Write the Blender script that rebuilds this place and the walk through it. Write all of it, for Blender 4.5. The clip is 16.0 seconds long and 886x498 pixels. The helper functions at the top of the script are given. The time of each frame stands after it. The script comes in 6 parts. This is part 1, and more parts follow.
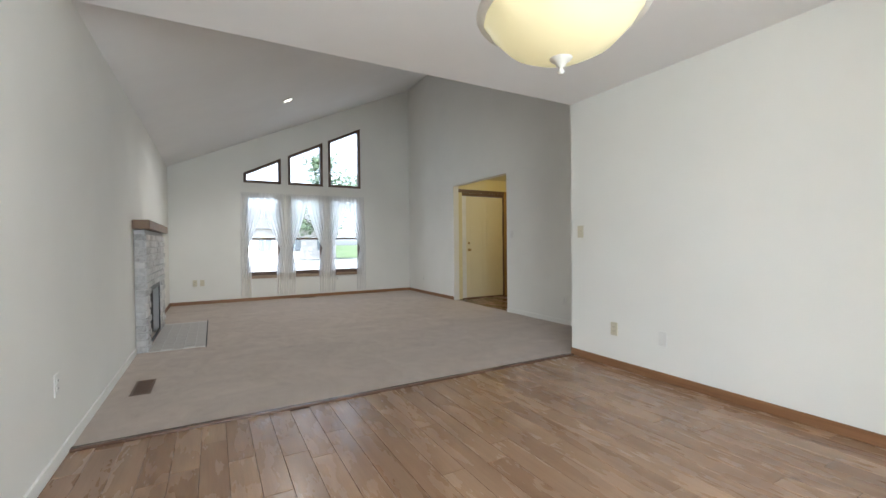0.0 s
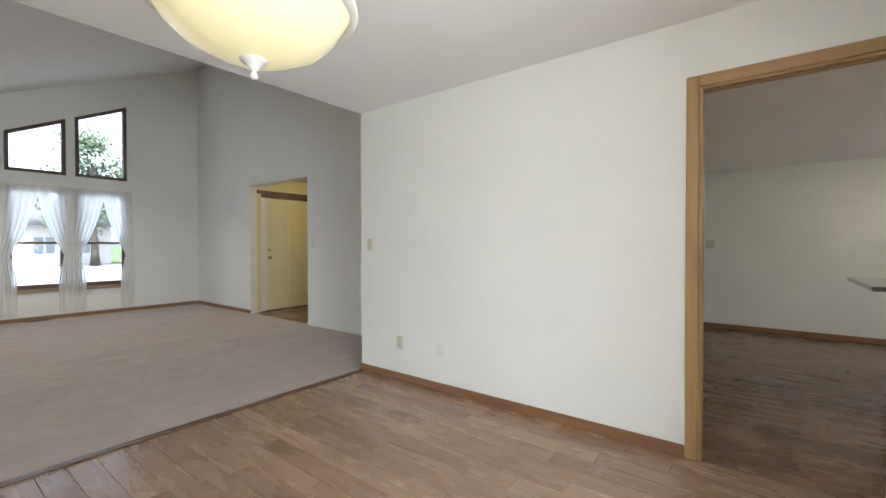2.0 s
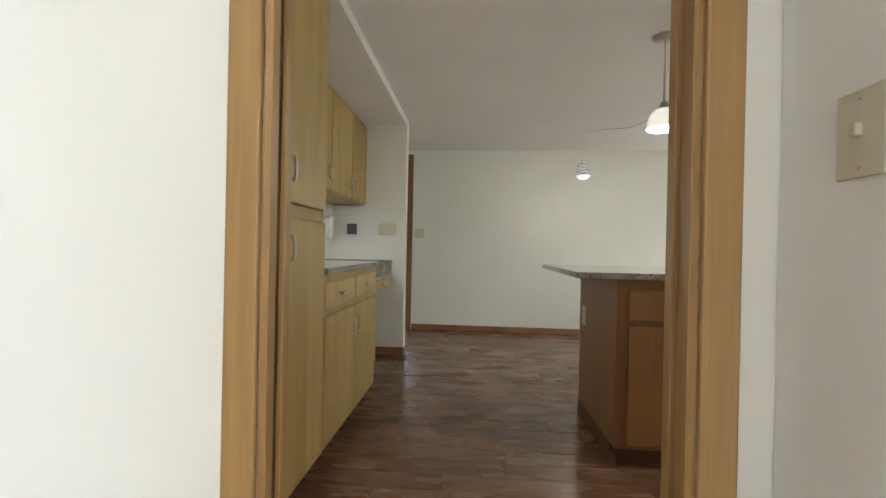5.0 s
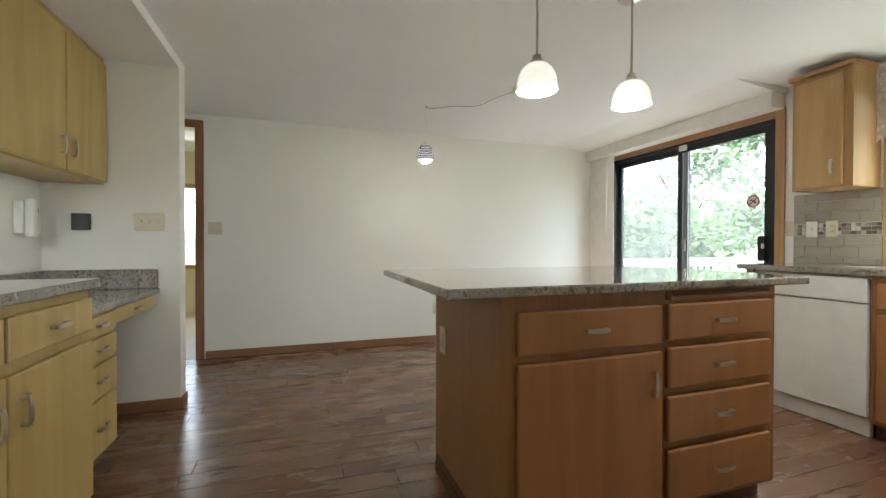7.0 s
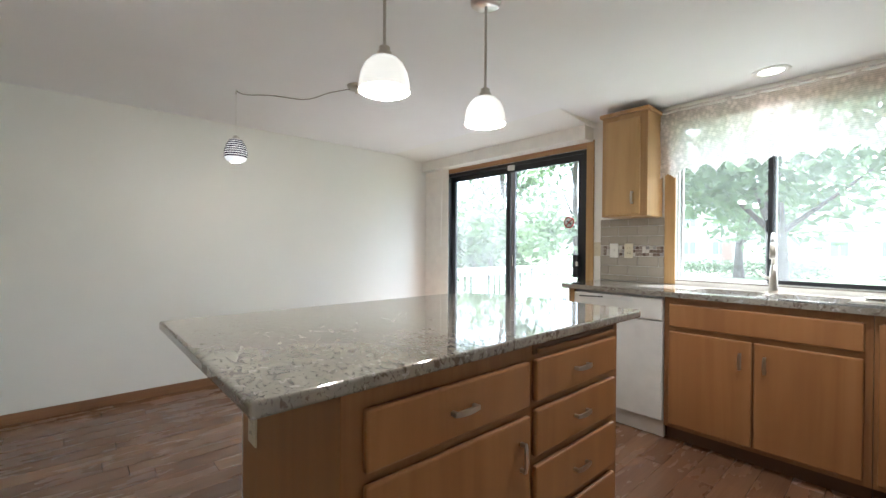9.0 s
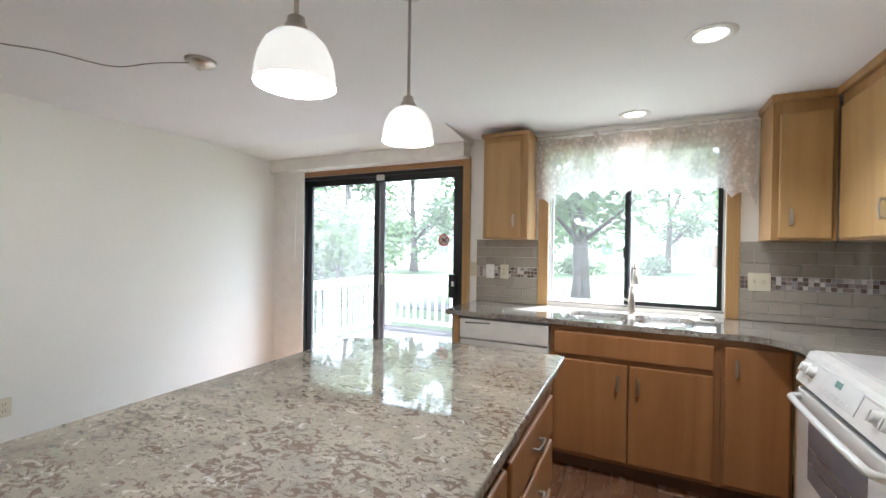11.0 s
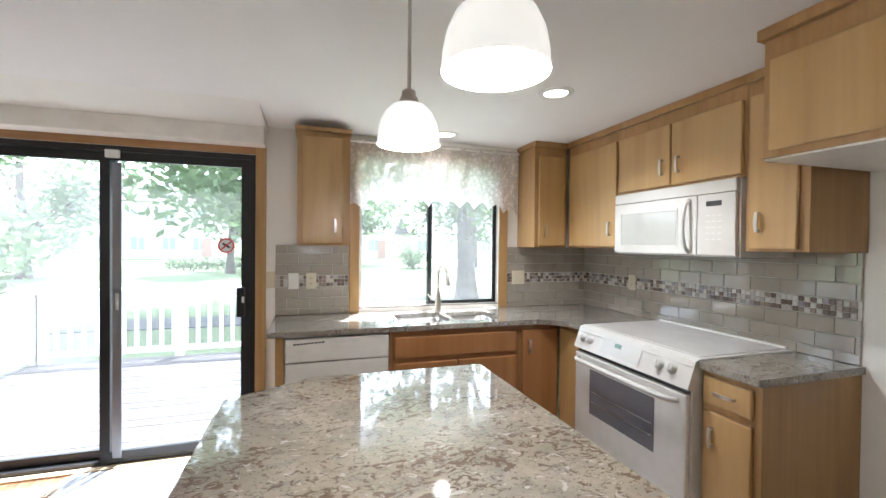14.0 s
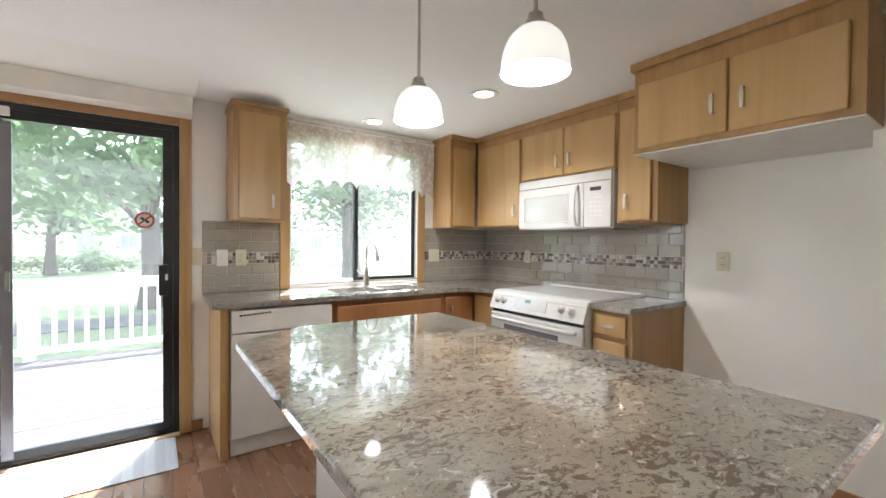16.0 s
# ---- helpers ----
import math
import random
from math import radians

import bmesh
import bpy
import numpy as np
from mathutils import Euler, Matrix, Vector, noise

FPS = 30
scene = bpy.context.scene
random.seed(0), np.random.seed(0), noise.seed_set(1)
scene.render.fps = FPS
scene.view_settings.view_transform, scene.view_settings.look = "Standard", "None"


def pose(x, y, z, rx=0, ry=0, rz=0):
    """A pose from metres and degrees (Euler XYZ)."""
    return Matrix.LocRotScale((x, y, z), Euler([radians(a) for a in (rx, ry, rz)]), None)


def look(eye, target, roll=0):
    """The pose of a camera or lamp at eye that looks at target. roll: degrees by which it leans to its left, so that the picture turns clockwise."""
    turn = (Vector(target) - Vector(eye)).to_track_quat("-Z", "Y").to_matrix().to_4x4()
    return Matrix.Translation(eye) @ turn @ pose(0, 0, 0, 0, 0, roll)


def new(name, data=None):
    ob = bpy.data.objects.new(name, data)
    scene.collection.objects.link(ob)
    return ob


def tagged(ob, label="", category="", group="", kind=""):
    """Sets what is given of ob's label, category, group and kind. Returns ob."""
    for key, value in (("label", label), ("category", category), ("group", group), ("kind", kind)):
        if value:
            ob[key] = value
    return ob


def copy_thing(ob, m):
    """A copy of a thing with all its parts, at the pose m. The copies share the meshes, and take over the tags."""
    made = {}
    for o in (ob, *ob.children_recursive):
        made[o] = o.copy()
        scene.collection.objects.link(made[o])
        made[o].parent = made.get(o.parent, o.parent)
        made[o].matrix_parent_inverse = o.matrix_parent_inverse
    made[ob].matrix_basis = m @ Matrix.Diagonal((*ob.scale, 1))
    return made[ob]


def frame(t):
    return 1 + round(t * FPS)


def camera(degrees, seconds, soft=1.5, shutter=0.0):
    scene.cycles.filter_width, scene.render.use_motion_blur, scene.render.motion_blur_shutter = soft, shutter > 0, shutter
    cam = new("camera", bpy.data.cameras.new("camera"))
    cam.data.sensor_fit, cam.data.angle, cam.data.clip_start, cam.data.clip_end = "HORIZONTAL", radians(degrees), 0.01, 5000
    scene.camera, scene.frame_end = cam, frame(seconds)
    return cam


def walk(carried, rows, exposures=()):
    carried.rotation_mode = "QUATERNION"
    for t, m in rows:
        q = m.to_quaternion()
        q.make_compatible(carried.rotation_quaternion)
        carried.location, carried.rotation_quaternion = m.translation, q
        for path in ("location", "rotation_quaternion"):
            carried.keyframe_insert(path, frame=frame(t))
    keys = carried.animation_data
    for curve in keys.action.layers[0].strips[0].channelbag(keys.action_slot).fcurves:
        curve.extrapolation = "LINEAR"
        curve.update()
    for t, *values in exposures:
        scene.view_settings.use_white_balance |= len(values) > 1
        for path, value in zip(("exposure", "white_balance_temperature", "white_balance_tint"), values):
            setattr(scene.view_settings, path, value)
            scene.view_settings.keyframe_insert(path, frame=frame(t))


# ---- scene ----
cam = camera(93.8, 16.0)
PATH = [
    (0, (0.069, -0.151, 1.113), (1.039, 1.598, 1.087), -0.6),
    (0.5, (0.119, -0.178, 1.149), (1.246, 1.474, 1.124), -0.5),
    (1, (0.168, -0.212, 1.171), (1.459, 1.316, 1.152), -0.1),
    (1.5, (0.3, -0.217, 1.2), (1.749, 1.16, 1.184), 0.0),
    (2, (0.475, -0.223, 1.216), (2.065, 0.99, 1.193), -0.1),
    (2.5, (0.733, -0.199, 1.19), (2.451, 0.825, 1.156), 0.1),
    (3, (1.054, -0.204, 1.168), (2.886, 0.596, 1.124), 0.2),
    (3.5, (1.405, -0.231, 1.141), (3.311, 0.374, 1.098), 0.4),
    (5.8, (2.915, -0.373, 0.997), (4.91, -0.512, 0.983), 0.5),
    (6, (3.009, -0.376, 1.004), (4.996, -0.602, 0.981), 0.2),
    (6.5, (3.182, -0.39, 0.998), (5.134, -0.826, 0.981), 0.3),
    (7, (3.303, -0.436, 1.055), (5.199, -1.072, 1.035), 0.1),
    (7.5, (3.385, -0.477, 1.112), (5.202, -1.312, 1.095), -0.1),
    (8, (3.467, -0.529, 1.154), (5.186, -1.551, 1.134), -0.1),
    (8.5, (3.576, -0.57, 1.177), (5.184, -1.759, 1.158), 0.1),
    (11, (4.178, -0.701, 1.37), (5.044, -2.504, 1.354), 0.8),
    (11.5, (4.337, -0.733, 1.445), (4.946, -2.638, 1.415), 0.5),
    (12, (4.489, -0.785, 1.484), (4.838, -2.754, 1.459), 0.4),
    (12.5, (4.655, -0.819, 1.496), (4.746, -2.817, 1.47), 0.6),
    (13, (4.822, -0.821, 1.498), (4.651, -2.813, 1.471), 0.5),
    (13.5, (4.984, -0.794, 1.477), (4.586, -2.754, 1.446), 0.5),
    (14, (5.157, -0.777, 1.446), (4.557, -2.685, 1.42), 0.6),
    (14.5, (5.296, -0.742, 1.416), (4.52, -2.585, 1.389), 0.5),
    (15, (5.431, -0.71, 1.385), (4.516, -2.488, 1.351), 0.4),
    (15.5, (5.561, -0.696, 1.341), (4.518, -2.402, 1.305), 0.4),
    (16, (5.678, -0.651, 1.287), (4.532, -2.29, 1.258), 0.5),
]
walk(cam, [(t, look(eye, target, roll)) for t, eye, target, roll in PATH],
     [(0.0, 3.4, 5780, 7), (3.5, 3.55, 5780, 8), (6.0, 4.05, 5750, 2), (8.5, 4.05, 5450, 7), (12.5, 3.95, 5400, 11), (16.0, 4.05, 5650, 11)])

# ---- light ----
SUN_ELEVATION, SUN_TURN = 65.0, 26.0
world = bpy.data.worlds.new("sky")
scene.world = world
world.use_nodes = True
wt = world.node_tree
sky = wt.nodes.new("ShaderNodeTexSky")
sky.sky_type = "NISHITA"
sky.sun_disc = False
sky.sun_elevation = radians(SUN_ELEVATION)
sky.sun_rotation = radians(180 + SUN_TURN)
sky.air_density, sky.dust_density, sky.ozone_density = 1.0, 2.5, 1.0
# thin high cloud: the sky's colour is paler than a clear one
grey = wt.nodes.new("ShaderNodeRGBToBW")
haze = wt.nodes.new("ShaderNodeMixRGB")
haze.inputs[0].default_value = 0.82
wt.links.new(sky.outputs[0], grey.inputs[0])
wt.links.new(sky.outputs[0], haze.inputs[1])
wt.links.new(grey.outputs[0], haze.inputs[2])
wt.links.new(haze.outputs[0], wt.nodes["Background"].inputs[0])
wt.nodes["Background"].inputs[1].default_value = 0.13

sun = new("sun", bpy.data.lights.new("sun", "SUN"))
sun.data.energy, sun.data.angle, sun.data.color = 2.0, radians(0.6), (1.0, 0.95, 0.87)
a, e = radians(SUN_TURN), radians(SUN_ELEVATION)
sun.matrix_world = look((4 - 40 * math.sin(a) * math.cos(e), -40 * math.cos(a) * math.cos(e), 40 * math.sin(e)), (4, 0, 0))


def area_lamp(name, eye, target, w, h, watts, color):
    ob = new(name, bpy.data.lights.new(name, "AREA"))
    ob.data.shape, ob.data.size, ob.data.size_y = "RECTANGLE", w, h
    ob.data.energy, ob.data.color = watts, color
    ob.matrix_world = look(eye, target)
    return ob


def bulb(name, place, watts, color=(1.0, 0.87, 0.70), radius=0.03):
    ob = new(name, bpy.data.lights.new(name, "POINT"))
    ob.data.energy, ob.data.color, ob.data.shadow_soft_size = watts, color, radius
    ob.location = place
    return ob


def downlight(name, place, watts, color=(1.0, 0.91, 0.79), target=None):
    ob = new(name, bpy.data.lights.new(name, "SPOT"))
    ob.data.energy, ob.data.color, ob.data.shadow_soft_size = watts, color, 0.05
    ob.data.spot_size, ob.data.spot_blend = radians(140), 0.7
    ob.matrix_world = look(place, target or (place[0], place[1] + 0.001, 0))
    return ob


DAY = (0.93, 0.97, 1.0)
area_lamp("dining_window_light", (0.7, -2.36, 1.1), (0.7, 0, 0.35), 2.0, 1.45, 12.5, DAY)
bulb("dining_bulb", (1.03, 0.808, 1.85), 0.3)
bulb("pendant_bulb", (4.879, -1.391, 1.695), 0.8)
bulb("pendant_bulb", (4.902, -1.921, 1.695), 0.8)
bulb("swag_bulb", (6.71, -1.418, 1.745), 0.6, radius=0.02)
downlight("recessed_light", (3.94, -2.695, 2.215), 4.4)
downlight("recessed_light", (4.237, -3.66, 2.215), 0.9)
downlight("recessed_light", (1.13, 6.71, 3.30), 12.0)
area_lamp("under_cabinet_light", (5.18, 0.9, 1.385), (5.18, 0.9, 0), 0.45, 0.04, 0.26, (1.0, 0.97, 0.9))
# unseen warm source added to light the foyer; it has no fixture
bulb("foyer_fill", (5.3, 5.4, 2.2), 1.3, (1.0, 0.75, 0.35), 0.06)
# unseen panel added to brighten the room beyond; it has no fixture
area_lamp("back_room_light", (9.9, 1.2, 1.9), (8, 1.2, 1.0), 1.0, 1.0, 0.8, (1.0, 0.95, 0.85))

# ---- materials ----


class Nodes:
    """Short hand for building a node material."""

    def __init__(self, name, rough=0.5, metal=0.0, spec=0.5):
        self.m = bpy.data.materials.new(name)
        self.m.use_nodes = True
        self.t = self.m.node_tree
        self.b = self.t.nodes["Principled BSDF"]
        self.b.inputs["Roughness"].default_value = rough
        self.b.inputs["Metallic"].default_value = metal
        self.b.inputs["Specular IOR Level"].default_value = spec
        self.co = self.t.nodes.new("ShaderNodeTexCoord").outputs["Object"]

    def link(self, o, i):
        self.t.links.new(o, i)

    def spread(self, amount=7.0):
        """Shifts the pattern from object to object."""
        info = self.t.nodes.new("ShaderNodeObjectInfo")
        mul = self.t.nodes.new("ShaderNodeVectorMath")
        mul.operation = "SCALE"
        mul.inputs[0].default_value = (1.0, 1.7, 2.3)
        self.link(info.outputs["Random"], mul.inputs["Scale"])
        sc = self.t.nodes.new("ShaderNodeVectorMath")
        sc.operation = "MULTIPLY_ADD"
        self.link(mul.outputs[0], sc.inputs[0])
        sc.inputs[1].default_value = (amount, amount, amount)
        self.link(self.co, sc.inputs[2])
        self.co = sc.outputs[0]
        return info.outputs["Random"]

    def scaled(self, s):
        n = self.t.nodes.new("ShaderNodeMapping")
        n.inputs["Scale"].default_value = s if isinstance(s, tuple) else (s, s, s)
        self.link(self.co, n.inputs[0])
        return n.outputs[0]

    def noise(self, s, detail=4, rough=0.55, warp=0.0):
        n = self.t.nodes.new("ShaderNodeTexNoise")
        n.inputs["Scale"].default_value = 1.0
        n.inputs["Detail"].default_value = detail
        n.inputs["Roughness"].default_value = rough
        n.inputs["Distortion"].default_value = warp
        self.link(self.scaled(s), n.inputs["Vector"])
        return n.outputs["Fac"]

    def voronoi(self, s, feature="F1", out="Distance", rand=1.0):
        n = self.t.nodes.new("ShaderNodeTexVoronoi")
        n.feature = feature
        n.inputs["Scale"].default_value = 1.0
        n.inputs["Randomness"].default_value = rand
        self.link(self.scaled(s), n.inputs["Vector"])
        return n.outputs[out]

    def ramp(self, fac, stops, kind="LINEAR"):
        n = self.t.nodes.new("ShaderNodeValToRGB")
        n.color_ramp.interpolation = kind
        while len(n.color_ramp.elements) < len(stops):
            n.color_ramp.elements.new(0.5)
        for el, (p, c) in zip(n.color_ramp.elements, stops):
            el.position = p
            el.color = (*c, 1) if isinstance(c, tuple) else (c, c, c, 1)
        self.link(fac, n.inputs[0])
        return n.outputs[0]

    def mix(self, fac, a, b, kind="MIX"):
        n = self.t.nodes.new("ShaderNodeMix")
        n.data_type, n.blend_type = "RGBA", kind
        for v, i in ((fac, 0), (a, 6), (b, 7)):
            if isinstance(v, (float, int)):
                n.inputs[i].default_value = v if i == 0 else (v, v, v, 1)
            elif isinstance(v, tuple):
                n.inputs[i].default_value = (*v, 1)
            else:
                self.link(v, n.inputs[i])
        return n.outputs[2]

    def color(self, c):
        if isinstance(c, tuple):
            self.b.inputs["Base Color"].default_value = (*c, 1)
        else:
            self.link(c, self.b.inputs["Base Color"])
        return self

    def rough(self, r):
        self.link(r, self.b.inputs["Roughness"])
        return self

    def bump(self, h, strength=0.2, dist=0.002):
        n = self.t.nodes.new("ShaderNodeBump")
        n.inputs["Strength"].default_value = strength
        n.inputs["Distance"].default_value = dist
        self.link(h, n.inputs["Height"])
        self.link(n.outputs[0], self.b.inputs["Normal"])
        return self


def paint(name, c, rough=0.75, grain=260.0, strength=0.12):
    n = Nodes(name, rough, 0, 0.35)
    big = n.noise(1.3, 3)
    n.color(n.mix(n.ramp(big, [(0.3, 0.0), (0.75, 1.0)]), c, tuple(v * 0.95 for v in c)))
    n.bump(n.noise(grain, 3, 0.6), strength, 0.0012)
    return n.m


def plain(name, c, rough=0.5, metal=0.0, spec=0.5, grain=None, strength=0.08):
    n = Nodes(name, rough, metal, spec)
    v = n.noise(9.0, 3)
    n.color(n.mix(n.ramp(v, [(0.35, 0.0), (0.7, 1.0)]), c, tuple(x * 0.92 for x in c)))
    if grain:
        n.bump(n.noise(grain, 2), strength, 0.001)
    return n.m


def timber(name, dark, mid, light, axis=2, rough=0.38, fine=90.0, vary=0.0, coat=0.0, grain=0.45):
    """Sawn or veneered wood with the grain along one axis."""
    n = Nodes(name, rough)
    rnd = n.spread()
    s = [fine, fine, fine]
    s[axis] = fine * 0.025
    w = [7.0, 7.0, 7.0]
    w[axis] = 0.55
    streak = n.noise(tuple(s), 5, 0.62)
    broad = n.noise(tuple(w), 3, 0.5, 1.2)
    c = n.ramp(broad, [(0.28, dark), (0.5, mid), (0.75, light)])
    c = n.mix(grain, c, n.ramp(streak, [(0.3, dark), (0.6, mid), (0.8, light)]))
    if vary:
        c = n.mix(n.ramp(rnd, [(0.0, vary), (0.6, 0.0), (1.0, vary * 0.4)]), c, dark)
    n.color(c)
    n.rough(n.ramp(streak, [(0.2, rough * 0.85), (0.9, min(1.0, rough * 1.35))]))
    n.bump(streak, 0.05, 0.0004)
    n.b.inputs["Coat Weight"].default_value = coat
    n.b.inputs["Coat Roughness"].default_value = 0.25
    return n.m


def floor_board(name, stain):
    """Prefinished hardwood: boards close in tone, with cloudy figure, mineral streaks and a few knots."""
    n = Nodes(name, 0.26)
    rnd = n.spread()
    tone = n.ramp(rnd, [(0.0, (0.215, 0.132, 0.079)), (0.35, (0.255, 0.162, 0.1)), (0.7, (0.285, 0.186, 0.116)), (1.0, (0.335, 0.226, 0.143))])
    figure = n.noise((7.0, 0.8, 4.0), 3, 0.5, 0.3)
    c = n.mix(n.ramp(figure, [(0.25, 0.26), (0.6, 0.0)]), tone, (0.15, 0.086, 0.053))
    c = n.mix(n.ramp(figure, [(0.48, 0.0), (0.85, 0.24)]), c, (0.37, 0.262, 0.178))
    streak = n.noise((34.0, 1.6, 10.0), 4, 0.6, 0.5)
    c = n.mix(n.ramp(streak, [(0.3, 0.26), (0.6, 0.0)]), c, (0.125, 0.07, 0.044))
    knot = n.voronoi((5.0, 1.6, 3.0))
    c = n.mix(n.ramp(knot, [(0.02, 0.6), (0.07, 0.0)]), c, (0.07, 0.04, 0.026))
    pores = n.noise((150.0, 6.0, 40.0), 3, 0.6)
    c = n.mix(n.ramp(pores, [(0.35, 0.16), (0.55, 0.0)]), c, (0.09, 0.05, 0.03))
    # the factor also carries how bright or dim the room is
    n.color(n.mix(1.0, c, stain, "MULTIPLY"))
    n.rough(n.ramp(n.noise((9.0, 2.0, 4.0), 4, 0.6), [(0.3, 0.24), (0.7, 0.30)]))
    n.bump(n.noise((30.0, 2.5, 8.0), 3, 0.5), 0.05, 0.002)
    n.b.inputs["Coat Weight"].default_value = 0.15
    n.b.inputs["Coat Roughness"].default_value = 0.1
    return n.m


def granite_stone():
    n = Nodes("granite", 0.06)
    cloud = n.noise(3.2, 4, 0.6, 0.8)
    base = n.ramp(cloud, [(0.3, (0.215, 0.195, 0.16)), (0.5, (0.285, 0.262, 0.22)), (0.72, (0.36, 0.336, 0.293))])
    grey = n.noise((11.0, 17.0, 12.0), 4, 0.6, 0.8)
    base = n.mix(n.ramp(grey, [(0.5, 0.0), (0.66, 0.6)]), base, (0.20, 0.187, 0.175))
    # brown flakes that gather in drifts
    drift = n.noise((4.0, 5.5, 4.0), 3, 0.55)
    flake = n.noise((26.0, 40.0, 28.0), 4, 0.6, 1.6)
    gather = n.mix(0.3, flake, drift)
    base = n.mix(n.ramp(gather, [(0.535, 0.0), (0.58, 0.85)]), base, (0.105, 0.077, 0.054))
    fine = n.noise((62.0, 80.0, 62.0), 3, 0.6, 0.8)
    base = n.mix(n.ramp(fine, [(0.585, 0.0), (0.64, 0.8)]), base, (0.12, 0.095, 0.075))
    speck = n.noise(120.0, 2, 0.6, 0.6)
    base = n.mix(n.ramp(speck, [(0.66, 0.0), (0.70, 0.85)]), base, (0.05, 0.042, 0.04))
    quartz = n.noise((28.0, 36.0, 28.0), 3, 0.6, 1.3)
    base = n.mix(n.ramp(quartz, [(0.62, 0.0), (0.67, 0.75)]), base, (0.47, 0.455, 0.43))
    n.color(base)
    n.rough(n.ramp(grey, [(0.3, 0.04), (0.8, 0.09)]))
    n.b.inputs["Coat Weight"].default_value = 0.5
    n.b.inputs["Coat Roughness"].default_value = 0.03
    return n.m


def carpet_pile():
    n = Nodes("carpet_pile", 0.95, 0, 0.1)
    fibre = n.noise(420.0, 2, 0.7)
    nap = n.noise((3.6, 2.0, 2.0), 6, 0.68, 1.8)
    patch = n.noise(14.0, 4, 0.6)
    c = n.ramp(nap, [(0.34, (0.41, 0.325, 0.26)), (0.5, (0.50, 0.405, 0.33)), (0.66, (0.565, 0.47, 0.39))])
    lane = n.noise((0.9, 2.6, 1.0), 4, 0.6, 1.0)
    c = n.mix(n.ramp(lane, [(0.42, 0.0), (0.62, 0.4)]), c, (0.32, 0.25, 0.205))
    c = n.mix(0.22, c, n.ramp(patch, [(0.35, (0.37, 0.295, 0.24)), (0.65, (0.56, 0.48, 0.41))]))
    c = n.mix(0.25, c, n.ramp(fibre, [(0.3, (0.26, 0.21, 0.18)), (0.7, (0.60, 0.53, 0.47))]))
    stain = n.noise(3.1, 2, 0.4, 0.3)
    c = n.mix(n.ramp(stain, [(0.72, 0.0), (0.77, 0.35)]), c, (0.17, 0.12, 0.10))
    n.color(c)
    n.bump(n.mix(0.4, fibre, patch), 0.7, 0.006)
    n.b.inputs["Sheen Weight"].default_value = 0.25
    return n.m


def see_through(name, tint=(0.96, 0.98, 0.97), film=0.06):
    """Thin clear pane."""
    n = Nodes(name)
    tr = n.t.nodes.new("ShaderNodeBsdfTransparent")
    tr.inputs[0].default_value = (*tint, 1)
    gl = n.t.nodes.new("ShaderNodeBsdfGlossy")
    gl.inputs["Roughness"].default_value = 0.02
    fr = n.t.nodes.new("ShaderNodeLayerWeight")
    fr.inputs["Blend"].default_value = 0.5
    mx = n.t.nodes.new("ShaderNodeMixShader")
    n.link(n.ramp(fr.outputs["Facing"], [(0.0, 0.03), (0.6, 0.07), (0.85, 0.25), (1.0, 0.9)]), mx.inputs[0])
    n.link(tr.outputs[0], mx.inputs[1])
    n.link(gl.outputs[0], mx.inputs[2])
    # a translucent film stands in for the glare that veils the view
    veil = n.t.nodes.new("ShaderNodeBsdfTranslucent")
    veil.inputs[0].default_value = (0.92, 0.92, 0.92, 1)
    fm = n.t.nodes.new("ShaderNodeMixShader")
    n.link(n.ramp(n.noise(2.4, 4, 0.6, 0.6), [(0.3, film * 0.7), (0.7, film * 1.3)]), fm.inputs[0])
    n.link(mx.outputs[0], fm.inputs[1])
    n.link(veil.outputs[0], fm.inputs[2])
    n.link(fm.outputs[0], n.t.nodes["Material Output"].inputs["Surface"])
    return n.m


def sheer(name, c, cover_stops, weave, through_light=0.85):
    """Fine cloth that lets light through, with a woven pattern of holes."""
    n = Nodes(name, 0.9, 0, 0.1)
    n.color(c)
    tl = n.t.nodes.new("ShaderNodeBsdfTranslucent")
    tl.inputs[0].default_value = (*c, 1)
    half = n.t.nodes.new("ShaderNodeMixShader")
    half.inputs[0].default_value = through_light
    n.link(n.b.outputs[0], half.inputs[1])
    n.link(tl.outputs[0], half.inputs[2])
    tr = n.t.nodes.new("ShaderNodeBsdfTransparent")
    mx = n.t.nodes.new("ShaderNodeMixShader")
    n.link(n.ramp(weave(n), cover_stops), mx.inputs[0])
    n.link(tr.outputs[0], mx.inputs[1])
    n.link(half.outputs[0], mx.inputs[2])
    n.link(mx.outputs[0], n.t.nodes["Material Output"].inputs["Surface"])
    return n.m


def lit_glass(name, c, strength, body=(0.85, 0.82, 0.74), swirl=5.0):
    """Glass shade that glows from the lamp inside it."""
    n = Nodes(name, 0.25)
    n.color(body)
    v = n.noise((swirl, swirl, swirl * 1.6), 4, 0.6, 2.0)
    n.link(n.ramp(v, [(0.3, tuple(x * 0.82 for x in c)), (0.7, c)]), n.b.inputs["Emission Color"])
    n.b.inputs["Emission Strength"].default_value = strength
    return n.m


def glow(name, c, strength):
    n = Nodes(name)
    n.color((0.8, 0.8, 0.8))
    n.b.inputs["Emission Color"].default_value = (*c, 1)
    n.b.inputs["Emission Strength"].default_value = strength
    return n.m


